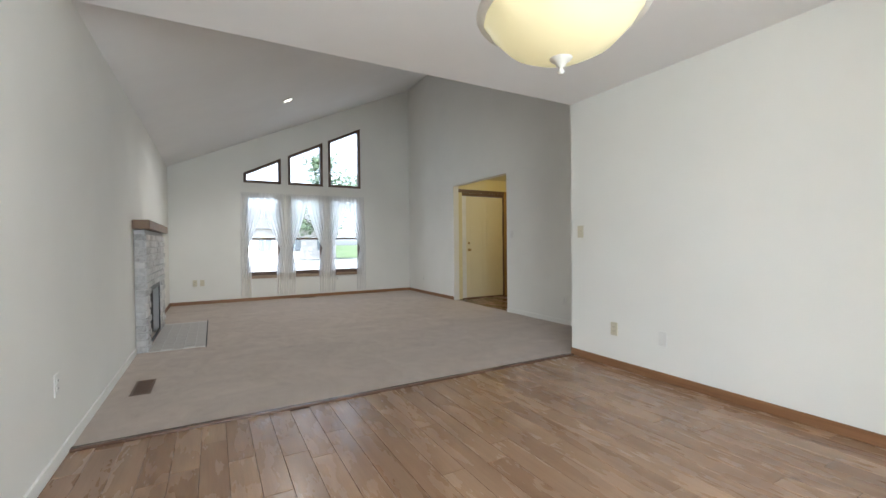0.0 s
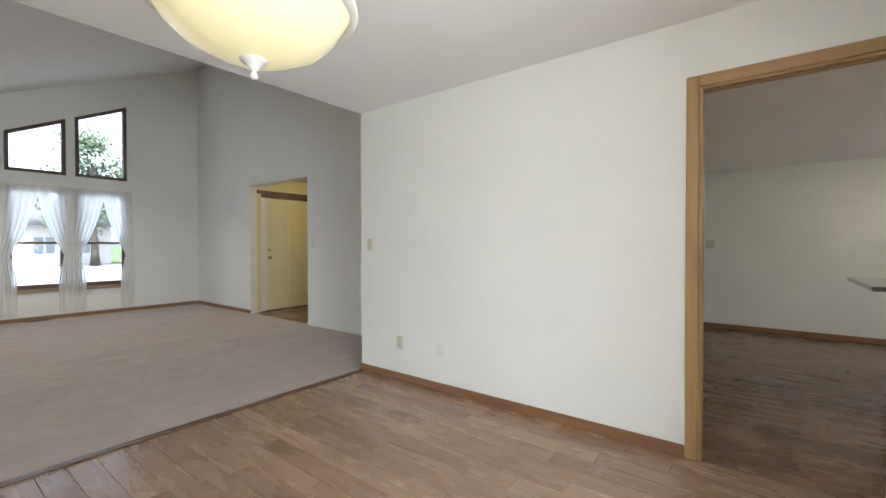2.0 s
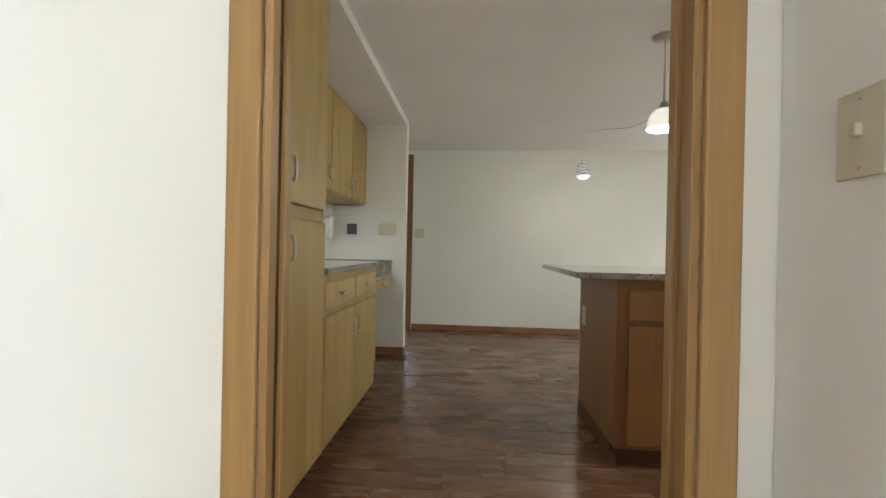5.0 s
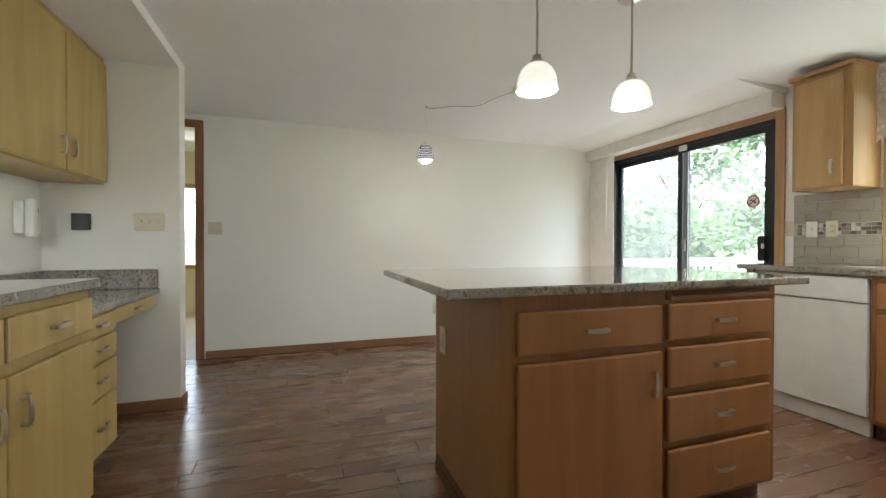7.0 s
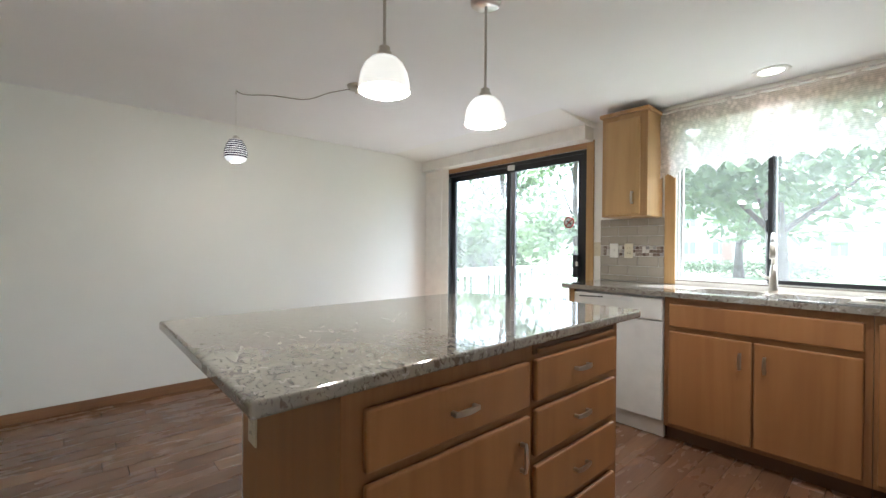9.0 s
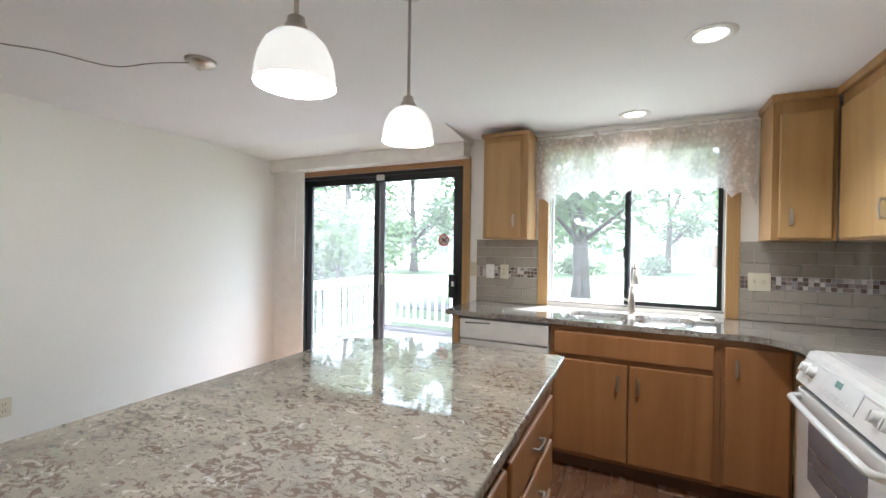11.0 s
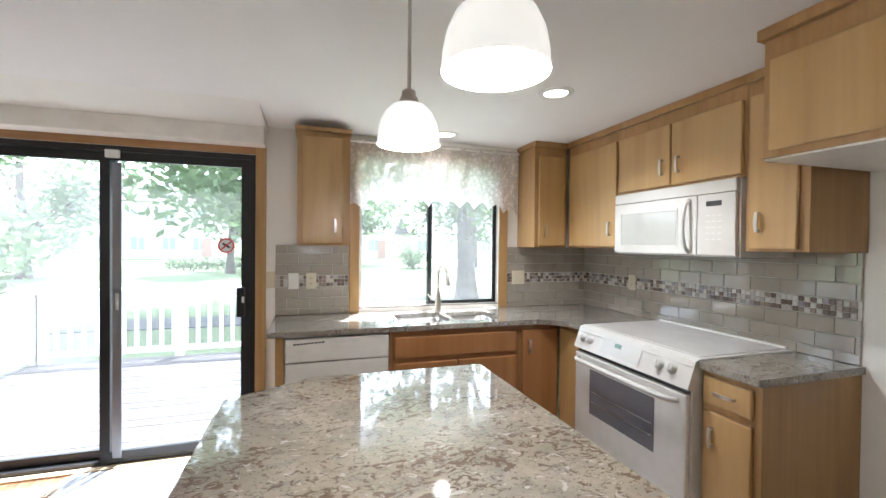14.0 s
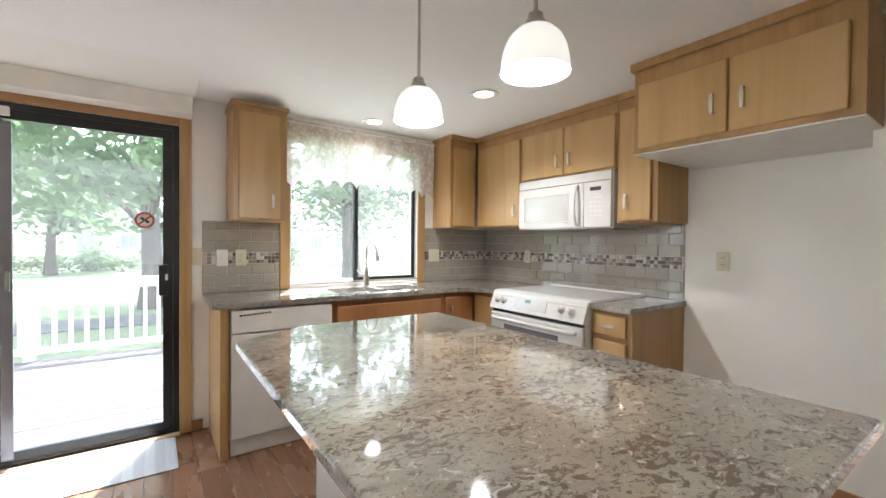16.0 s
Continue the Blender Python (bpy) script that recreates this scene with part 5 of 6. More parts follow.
part("base", lathe([(0.0, 0.0), (0.027, 0.0), (0.027, 0.012), (0.022, 0.03), (0.0215, 0.09), (0.019, 0.12), (0.014, 0.17), (0.0, 0.17)], 24), NICKEL, fa, "", True)
arc = [(0, 0, 0.16), (0, 0, 0.26)] + [(-0.02 * (1 - math.cos(q)) / 2, 0.075 - 0.075 * math.cos(q), 0.27 + 0.085 * math.sin(q)) for q in np.linspace(0.1, 2.7, 14)]
part("neck", tube(arc, 0.0115, 14), NICKEL, fa, "", True)
tip = Vector(arc[-1])
part("spray_head", tube([tip, tip + Vector((-0.003, 0.012, -0.04)), tip + Vector((-0.006, 0.022, -0.095))], 0.014, 14, None, [0.0125, 0.015, 0.0175]), NICKEL, fa, "", True)
part("lever", tube([(0.02, 0, 0.085), (0.055, 0.004, 0.10), (0.085, 0.01, 0.135)], 0.006, 10, None, [0.009, 0.007, 0.005]), NICKEL, fa, "", True)

# ---- range ----
RY0, RDW = -3.052, 0.834
rg = thing("range", "white slide-in electric range with a glass cooktop and four knobs", "range", at=pose(3.515, RY0, 0, 0, 0, 90))
part("body", box(0.0, 0.0, 0.05, RDW, 0.655, 0.905, 0.004), ENAMEL, rg)
part("cooktop", box(-0.006, 0.045, 0.905, RDW + 0.006, 0.655, 0.934, 0.006), ENAMEL, rg)
part("cooktop_glass", box(0.02, 0.075, 0.934, RDW - 0.02, 0.62, 0.9375, 0.001), COOKTOP, rg, "pale glass ceramic cooktop")
part("rear_rim", box(0.02, 0.625, 0.934, RDW - 0.02, 0.652, 0.946, 0.003), ENAMEL, rg)
panel = bmesh.new()
prof = [(-0.025, 0.795), (-0.035, 0.80), (0.012, 0.925), (0.044, 0.934), (0.05, 0.90), (0.05, 0.795)]
pa = [panel.verts.new((-0.006, v, z)) for v, z in prof]
pb = [panel.verts.new((RDW + 0.006, v, z)) for v, z in prof]
for i in range(len(prof)):
    j = (i + 1) % len(prof)
    panel.faces.new((pa[i], pa[j], pb[j], pb[i]))
panel.faces.new(pa)
panel.faces.new(pb)
cp = part("control_panel", panel, ENAMEL, rg)
tilt = math.degrees(math.atan2(0.125, 0.047))


def on_panel(u, k, lift=0.0):
    """A point on the sloping control panel; k runs from its lower to its upper edge."""
    return pose(u, -0.035 + 0.047 * k, 0.80 + 0.125 * k, 90 - (90 - tilt)) @ pose(0, 0, lift)


for u in (0.065, 0.13, 0.66, 0.735):
    k = part("knob", lathe([(0.0, 0.026), (0.017, 0.026), (0.020, 0.022), (0.022, 0.004), (0.027, 0.002), (0.027, 0.0)], 22), ENAMEL_GREY, cp, "grey-white plastic knob", True)
    k.matrix_basis = on_panel(u, 0.52, 0.001)
    part("pointer", box(-0.003, -0.018, 0.026, 0.003, 0.018, 0.030, 0.001), ENAMEL, k)
d = part("display_panel", box(-0.15, -0.045, 0.0005, 0.15, 0.045, 0.003, 0.001), ENAMEL_GREY, cp, "pale control display")
d.matrix_basis = on_panel(0.385, 0.52)
part("clock", box(-0.045, 0.004, 0.003, 0.005, 0.028, 0.0042), LCD, d, "green clock display")
for i in range(5):
    part("button_mark", box(-0.12 + i * 0.05, -0.032, 0.003, -0.10 + i * 0.05, -0.026, 0.0038), NICKEL, d)
part("dark_gap", box(0.01, -0.012, 0.775, RDW - 0.01, 0.0, 0.795), SLOT, rg)
od = part("oven_door", box(0.004, -0.03, 0.245, RDW - 0.004, -0.0008, 0.772, 0.008), ENAMEL, rg)
part("oven_window", box(0.15, -0.0315, 0.425, RDW - 0.185, -0.0295, 0.695, 0.001), OVEN_GLASS, od, "dark oven window")
for z in (0.50, 0.56):
    part("rack_line", box(0.17, -0.0322, z, RDW - 0.205, -0.0314, z + 0.004), NICKEL, od)
hb2 = bmesh.new()
pts = [(0.05, -0.032, 0.738), (0.06, -0.062, 0.738)] + [(0.08 + (RDW - 0.16) * i / 8, -0.072 - 0.006 * math.sin(math.pi * i / 8), 0.738) for i in range(9)] + [(RDW - 0.06, -0.062, 0.738), (RDW - 0.05, -0.032, 0.738)]
part("oven_handle", tube(pts, 0.0145, 12, hb2), ENAMEL, od, "", True)
part("drawer", box(0.004, -0.026, 0.065, RDW - 0.004, -0.0008, 0.235, 0.008), ENAMEL, rg)
part("base", box(0.02, 0.03, 0.0, RDW - 0.02, 0.6, 0.05), DARK_EDGE, rg)

# ---- uppers on the range wall ----
UX, UB, UTOP = 3.225, 1.425, 2.205
UD = UX - ALCOVE - 0.002


def upper_run(y_left):
    return pose(UX, y_left, 0, 0, 0, 90)


CR = KIT_TOP - UTOP - 0.001
cabinet("upper_cabinet", "honey-coloured wood wall cabinet with a wide door beside the microwave", upper_run(-3.612), 0.57, UB, UTOP, UD,
        [door(0.03, 0.55, UB + 0.012, 2.135, "r", False)], 0, "cabinet", "", CR)
cabinet("upper_cabinet", "short honey-coloured wood cabinet pair above the microwave", upper_run(-3.040), 0.835, 1.777, UTOP, UD,
        [("door", 0.012, 0.413, 1.789, 2.135, 0.363, 1.895, True), ("door", 0.423, 0.825, 1.789, 2.135, 0.473, 1.895, True)], 0, "cabinet", "", CR)
cabinet("upper_cabinet", "narrow honey-coloured wood wall cabinet beside the refrigerator space", upper_run(-2.203), 0.262, UB, UTOP, UD,
        [door(0.022, 0.225, UB + 0.012, 2.135, "l", False)], 0, "cabinet", "", CR)
cabinet("upper_cabinet", "deep honey-coloured wood cabinet above the refrigerator space", pose(3.565, -1.895, 0, 0, 0, 90), 0.885, 1.772, UTOP, 3.565 - ALCOVE - 0.002,
        [("door", 0.03, 0.443, 1.795, 2.125, 0.388, 1.93, True), ("door", 0.452, 0.84, 1.795, 2.125, 0.507, 1.93, True)], 0, "cabinet", "", CR, True)
bot = thing("cabinet_underside", "white panel under the deep cabinet", "cabinet panel")
part("panel", box(ALCOVE + 0.002, -1.893, 1.764, 3.555, -1.012, 1.7715), PLATE_WHITE, bot)
UY = -3.632
cabinet("upper_cabinet", "narrow honey-coloured wood wall cabinet between window and corner", pose(3.52, UY, 0, 0, 0, 180), 0.286, UB, UTOP, UY - SOUTH - 0.002,
        [door(0.03, 0.262, UB + 0.012, 2.135, "l", False)], 0, "cabinet", "", CR, True)
cabinet("upper_cabinet", "narrow honey-coloured wood wall cabinet beside the sliding door", pose(5.256, UY, 0, 0, 0, 180), 0.337, UB, UTOP - 0.03, UY - SOUTH - 0.002,
        [door(0.03, 0.29, UB + 0.012, 2.135, "r", False)], 0, "cabinet", "", 0.025, True, True)

# ---- microwave ----
mw = thing("microwave", "white over-the-range microwave with an arched handle", "microwave", at=pose(3.228, -3.058, 0, 0, 0, 90))
MW = 0.833
part("body", box(0, 0.0, 1.393, MW, 3.228 - ALCOVE - 0.014, 1.7755, 0.004), ENAMEL, mw)
part("top_grille", box(0.006, -0.024, 1.712, MW - 0.006, -0.0008, 1.774, 0.004), ENAMEL, mw)
md = part("door", box(0.006, -0.026, 1.40, 0.618, -0.0008, 1.709, 0.005), ENAMEL, mw)
part("door_window", box(0.07, -0.0275, 1.452, 0.49, -0.0255, 1.642, 0.001), MICRO_GLASS, md, "pale mirrored door window")
bm, inner = frame_loop([(0.06, 1.442), (0.50, 1.442), (0.50, 1.652), (0.06, 1.652)], 0.008, 0.003, -0.0285)
part("window_rim", bm, ENAMEL, md)
pts = [(0.572, -0.026 - 0.045 * math.sin(q), 1.553 + 0.135 * -math.cos(q)) for q in np.linspace(0, math.pi, 15)]
part("handle", tube(pts, 0.010, 12), ENAMEL_GREY, md, "arched grey-white handle", True)
mc = part("control_panel", box(0.622, -0.026, 1.40, MW - 0.006, -0.0008, 1.709, 0.005), ENAMEL, mw)
part("display", box(0.672, -0.0275, 1.648, 0.755, -0.0255, 1.673), BLACK_PLASTIC, mc, "small black display")
for r in range(5):
    for c in range(3):
        part("key_mark", box(0.672 + c * 0.032, -0.0272, 1.478 + r * 0.03, 0.694 + c * 0.032, -0.0258, 1.484 + r * 0.03), KEY_PRINT, mc)
part("vent_underside", box(0.03, 0.03, 1.389, MW - 0.03, 0.33, 1.3925), GREY_METAL, mw)

# ---- sink window ----
w = thing("window_7", "black aluminium sliding window above the sink in a wood casing", "window")
w["kind"] = "structure"
for x0, x1 in ((SW_A - 0.075, SW_A - 0.0005), (SW_B + 0.0005, SW_B + 0.075)):
    part("side_casing", box(x0, SOUTH + 0.0005, TOP + 0.001, x1, SOUTH + 0.018, SW_H + 0.07, 0.004), OAK, w)
part("head_casing", box(SW_A, SOUTH + 0.0005, SW_H, SW_B, SOUTH + 0.018, SW_H + 0.07, 0.004), OAK_X, w)
# frame metal made pale where glare washes it out: light put into the colour
GLARE_ALU = plain("glare_aluminium", (0.62, 0.62, 0.60), 0.4, 0.2)
bm, inner = frame_loop([(SW_A, SW_Z), (SW_B, SW_Z), (SW_B, SW_H), (SW_A, SW_H)], 0.012, 0.08, SOUTH - 0.10)
part("window_frame", bm, GLARE_ALU, w, "outer frame coloured pale for the glare on it")
part("reveal", box(SW_A, SOUTH - 0.018, SW_Z, SW_B, SOUTH + 0.004, SW_Z + 0.006), GRANITE, w)
for x0, x1, y, inset, metal, glass in ((SW_A + 0.013, 4.29, SOUTH - 0.045, 0.026, BLACK, PANE_VEILED), (4.25, SW_B - 0.013, SOUTH - 0.08, 0.014, GLARE_ALU, PANE_HAZY)):
    bm, inner = frame_loop([(x0, SW_Z + 0.013), (x1, SW_Z + 0.013), (x1, SW_H - 0.013), (x0, SW_H - 0.013)], inset, 0.022, y)
    s = part("sash", bm, metal, w)
    p = part("pane", prism([(q.x, y + 0.01, q.z) for q in inner], [], (0, 0.004, 0)), glass, s)
    p.visible_shadow = False
part("meeting_stile", box(4.25, SOUTH - 0.06, SW_Z + 0.014, 4.292, SOUTH - 0.0455, SW_H - 0.014, 0.002), BLACK, w)
part("latch", box(4.285, SOUTH - 0.03, 1.30, 4.30, SOUTH - 0.015, 1.38, 0.003), BLACK, w)

lace = thing("lace_valance", "white lace valance with a scalloped edge over the sink window", "curtain")
bm = bmesh.new()
nu, nv = 150, 34
g = []
X0, X1, LT, LB, LY = 3.545, 4.945, 2.205, 1.70, SOUTH + 0.05
for j in range(nv + 1):
    row = []
    for i in range(nu + 1):
        u = i / nu
        scal = -0.055 * abs(math.sin(u * math.pi * 11)) - 0.012 * abs(math.sin(u * math.pi * 66)) + 0.07 * abs(2 * u - 1) ** 5 + 0.03
        z = LT - (LT - LB - 0.045 + scal) * j / nv
        yy = LY + 0.013 * math.sin(u * 58 + 0.7 * math.sin(j * 0.2)) * (0.6 + 0.4 * j / nv) + 0.004 * noise.noise((u * 20, j * 0.3, 5))
        row.append(bm.verts.new((X0 + (X1 - X0) * u, yy, z)))
    g.append(row)
for j in range(nv):
    for i in range(nu):
        bm.faces.new((g[j][i], g[j][i + 1], g[j + 1][i + 1], g[j + 1][i]))
part("cloth", bm, LACE, lace, "", True)
part("rod", tube([(X0 - 0.01, LY, 2.185), (X1 + 0.01, LY, 2.185)], 0.008), PLATE_WHITE, lace)
for x in (X0 + 0.004, X1 - 0.004):
    part("rod_bracket", box(x - 0.008, SOUTH + 0.0005, 2.175, x + 0.008, LY, 2.195), PLATE_WHITE, lace)
dish = thing("sponge_holder", "small white dish on the sill behind the sink", "dish", at=pose(3.80, -3.80, TOP))
part("dish", lathe([(0.0, 0.001), (0.035, 0.001), (0.045, 0.012), (0.042, 0.012), (0.033, 0.004), (0.0, 0.004)], 20), PLATE_WHITE, dish, "", True)

# ---- sliding door ----
sd = thing("door_2", "black aluminium sliding glass door in a honey wood casing", "door")
sd["kind"] = "structure"
part("side_casing", box(SL_A - 0.068, SOUTH + 0.0005, 0.0, SL_A - 0.0005, SOUTH + 0.018, SL_H + 0.065, 0.004), OAK, sd)
part("side_casing", box(SL_B + 0.0005, SOUTH + 0.0005, 0.0, SL_B + 0.068, SOUTH + 0.018, SL_H + 0.065, 0.004), OAK, sd)
part("head_casing", box(SL_A, SOUTH + 0.0005, SL_H, SL_B, SOUTH + 0.018, SL_H + 0.065, 0.004), OAK_X, sd)
bm, inner = frame_loop([(SL_A, 0.0), (SL_B, 0.0), (SL_B, SL_H), (SL_A, SL_H)], 0.035, 0.115, SOUTH - 0.12)
part("door_frame", bm, BLACK, sd)
part("threshold", box(SL_A, SOUTH - 0.004, 0.0, SL_B, SOUTH + 0.05, 0.014, 0.004), timber("pale_threshold", (0.45, 0.33, 0.19), (0.55, 0.42, 0.26), (0.62, 0.5, 0.33), 0), sd, "pale wood threshold")
MID = 6.405
for x0, x1, y, nm in ((SL_A + 0.036, MID + 0.035, SOUTH - 0.045, "sliding_panel"), (MID - 0.035, SL_B - 0.036, SOUTH - 0.095, "fixed_panel")):
    bm, inner = frame_loop([(x0, 0.036), (x1, 0.036), (x1, SL_H - 0.036), (x0, SL_H - 0.036)], 0.055, 0.035, y)
    s = part(nm, bm, BLACK, sd)
    p = part("pane", prism([(q.x, y + 0.016, q.z) for q in inner], [], (0, 0.005, 0)), PANE_VEILED if nm == "fixed_panel" else PANE_HAZY, s)
    p.visible_shadow = False
part("screen_stile", box(MID - 0.085, SOUTH - 0.015, 0.05, MID - 0.035, SOUTH - 0.003, 1.94, 0.003), GREY_METAL, sd, "grey metal screen stile")
part("stile_pull", box(MID - 0.075, SOUTH - 0.003, 1.0, MID - 0.055, SOUTH + 0.006, 1.11, 0.002), STEEL, sd)
hd = part("door_handle", box(5.60, SOUTH - 0.012, 0.93, 5.65, SOUTH + 0.035, 1.13, 0.006), BLACK, sd, "black pull handle")
part("latch", box(5.60, SOUTH + 0.02, 1.03, 5.615, SOUTH + 0.045, 1.07, 0.003), PLATE_WHITE, hd)
al = thing("door_sensor", "white door sensor at the top of the sliding door", "sensor")
part("case", box(MID - 0.08, SOUTH - 0.002, 1.965, MID - 0.005, SOUTH + 0.025, 2.015, 0.004), PLATE_WHITE, al)
st = thing("glass_decal", "round red and white warning decal on the sliding glass", "decal", at=pose(5.722, SOUTH - 0.0225, 1.417, -90))
part("disc", lathe([(0.0, 0.001), (0.052, 0.001), (0.052, 0.0)], 36), WHITE_VINYL, st)
part("ring", lathe([(0.041, 0.0012), (0.053, 0.0018), (0.053, 0.0012), (0.041, 0.0008)], 36), RED, st, "red ring")
part("slash", box(-0.042, -0.005, 0.0012, 0.042, 0.005, 0.002), RED, st, "red slash").matrix_basis = pose(0, 0, 0, 0, 0, 40)
part("mark", box(-0.026, -0.007, 0.0008, 0.026, 0.007, 0.0015, 0.0005), BLACK_PLASTIC, st, "plain dark mark").matrix_basis = pose(0, 0, 0, 0, 0, -35)
vb = thing("vertical_blinds", "stack of cream vertical blinds drawn beside the sliding door", "blinds")
part("valance", box(5.47, SOUTH + 0.0195, 2.092, EAST - 0.002, SOUTH + 0.16, 2.2055, 0.004), BLIND, vb, "white head valance")
for i in range(22):
    x = 7.27 + i * 0.0145
    part("slat", box(x - 0.0012, -0.044, 0.0, x + 0.0012, 0.044, 2.06), BLIND, vb).matrix_basis = Matrix.Translation((x, SOUTH + 0.085, 0.025)) @ pose(0, 0, 0, 0, 0, -77 + 1.5 * math.sin(i * 2.3)) @ Matrix.Translation((-x, 0, 0))
part("wand", tube([(7.27, SOUTH + 0.135, 2.085), (7.285, SOUTH + 0.14, 1.2)], 0.004, 6), PLATE_WHITE, vb)
rug = part("door_mat", box(5.56, -3.855, 0.0005, 6.55, -3.40, 0.008, 0.003), RUG)
tagged(rug, "grey and cream striped woven mat in front of the sliding door", "mat")


# ---- tiled backsplash ----
def backsplash(name, label, at, w, half_first):
    """Glass subway tiles with a mosaic band; local u along the wall, local -v faces the room."""
    ob = thing(name, label, "backsplash", at=at)
    z0, z1 = TOP + 0.001, UB - 0.001
    part("grout_bed", box(0, -0.006, z0, w, -0.0005, z1), GROUT, ob)
    bm0, bm1 = 1.128, 1.208
    rows = []
    z = bm0 - 0.003
    while z > z0 + 0.01:
        rows.append((max(z0 + 0.001, z - 0.074), z))
        z -= 0.077
    z = bm1 + 0.003
    while z < z1 - 0.01:
        rows.append((z, min(z1 - 0.001, z + 0.074)))
        z += 0.077
    cache = {}
    for r, (a, b) in enumerate(sorted(rows)):
        u = -0.0775 * ((r + half_first) % 2)
        while u < w - 0.008:
            lo, hi = max(0.001, u), min(w - 0.001, u + 0.152)
            if hi - lo > 0.008:
                key = (round(hi - lo, 4), round(b - a, 4))
                if key not in cache:
                    me = bpy.data.meshes.new("tile")
                    t = box(-key[0] / 2, -0.0055, -key[1] / 2, key[0] / 2, 0, key[1] / 2, 0.0018, None, 1)
                    t.to_mesh(me)
                    t.free()
                    me.materials.append(TILE)
                    cache[key] = me
                link_mesh("tile", cache[key], TILE, ob).matrix_basis = pose((lo + hi) / 2, -0.006, (a + b) / 2)
            u += 0.155
    me = bpy.data.meshes.new("mosaic_tile")
    t = box(-0.0118, -0.0055, -0.0118, 0.0118, 0, 0.0118, 0.0015, None, 1)
    t.to_mesh(me)
    t.free()
    me.materials.append(MOSAIC)
    for k in range(3):
        n = int((w - 0.004) / 0.0262)
        for i in range(n):
            link_mesh("mosaic_tile", me, MOSAIC, ob).matrix_basis = pose(0.015 + i * 0.0262, -0.006, bm0 + 0.0135 + k * 0.0262)
    return ob


backsplash("tile_backsplash", "grey-beige glass tile backsplash with mosaic band beside the sliding door", pose(5.405, SOUTH, 0, 0, 0, 180), 5.405 - SW_B - 0.077, 0)
backsplash("tile_backsplash", "grey-beige glass tile backsplash with mosaic band beside the window", pose(SW_A - 0.077, SOUTH, 0, 0, 0, 180), SW_A - 0.077 - ALCOVE - 0.012, 1)
backsplash("tile_backsplash", "grey-beige glass tile backsplash with mosaic band behind the range", pose(ALCOVE, SOUTH, 0, 0, 0, 90), 1.955, 0)


# ---- planks ----
def planks(floor, x0, x1, y0, y1, seed, wood, width=0.127):
    rnd = random.Random(seed)
    cache = {}
    n = max(1, round((x1 - x0) / width))
    w = (x1 - x0) / n
    for i in range(n):
        y = y0 - rnd.uniform(0, 0.9)
        while y < y1 - 0.005:
            l = rnd.choice((0.7, 0.9, 1.1, 1.2))
            lo, hi = max(y, y0), min(y + l, y1)
            if hi - lo > 0.03:
                key = round(hi - lo, 2)
                if key not in cache:
                    me = bpy.data.meshes.new("plank")
                    t = box(-w / 2 + 0.0006, -key / 2 + 0.0006, -0.012, w / 2 - 0.0006, key / 2 - 0.0006, 0.0, 0.0016, None, 1)
                    t.to_mesh(me)
                    t.free()
                    me.materials.append(wood)
                    cache[key] = me
                p = link_mesh("plank", cache[key], wood, floor)
                p.matrix_basis = pose(x0 + (i + 0.5) * w, (lo + hi) / 2, rnd.uniform(-0.0006, 0.0002))
            y += l


planks(bpy.data.objects["floor_dining"], WEST, DINE_EAST + 0.004, DINE_SOUTH, DINE_END - 0.036, 11, PLANK)
planks(bpy.data.objects["floor_kitchen"], DINE_EAST + 0.006, EAST, SOUTH, BACK + 0.15, 12, PLANK_DIM)
planks(bpy.data.objects["floor_foyer"], ENTRY + 0.03, 6.2, 3.6, FOYER_N, 13, PLANK_DIM)

# ---- outdoors ----
GZ = -0.32


def ground():
    bm = bmesh.new()
    r = 900
    bm.faces.new([bm.verts.new(p) for p in ((-r, -r, GZ), (r, -r, GZ), (r, r, GZ), (-r, r, GZ))])
    structure("ground", bm, GRASS, "sunlit green lawn")


ground()
# pale slab added so that less green light bounces into the living room
structure("pavement_bounce_slab", box(-30, 10.2, GZ, 30, 42, GZ + 0.02), ground_mat("bounce_concrete", (0.20, 0.195, 0.19), (0.27, 0.265, 0.255), 4.0), "pale concrete slab added in front of the house for neutral bounce light")
structure("pavement_path", box(-25, -11.6, GZ, 25, -10.3, GZ + 0.02), ASPHALT, "dark asphalt walking path across the lawn")
structure("ground_foundation", box(ALCOVE - 0.2, SOUTH - 0.14, GZ, EAST + 0.1, SOUTH, -0.101), plain("foundation_concrete", (0.35, 0.34, 0.33), 0.9), "grey concrete foundation below the wall")

# unseen overhang, added and sized to set how far the sun reaches in
structure("roof_unseen_eave", prism([(0, SOUTH - 0.142, 2.44), (0, SOUTH - 0.21, 2.44), (0, SOUTH - 0.21, 2.56), (0, SOUTH - 0.142, 2.66)], [], (EAST + 0.5, 0, 0)), RAIL, "unseen white overhang added along the garden wall to limit the sun")
dk = thing("deck", "weathered grey-mauve board deck outside the sliding door", "deck")
DX0, DX1, DY0, DY1, DZ = 4.4, 8.35, -6.95, SOUTH - 0.142, -0.03
part("joist_frame", box(DX0 + 0.02, DY0 + 0.02, GZ, DX1 - 0.02, DY1 - 0.01, DZ - 0.035), plain("deck_frame_dark", (0.09, 0.07, 0.06), 0.9), dk)
me = bpy.data.meshes.new("board")
t = box(-(DX1 - DX0) / 2, -0.067, -0.032, (DX1 - DX0) / 2, 0.067, 0, 0.004, None, 1)
t.to_mesh(me)
t.free()
y = DY1 - 0.07
k = 0
while y > DY0:
    b = link_mesh("board", me, DECK, dk)
    b.matrix_basis = pose((DX0 + DX1) / 2, y, DZ + 0.002 * (k % 3 - 1))
    y -= 0.142
    k += 1

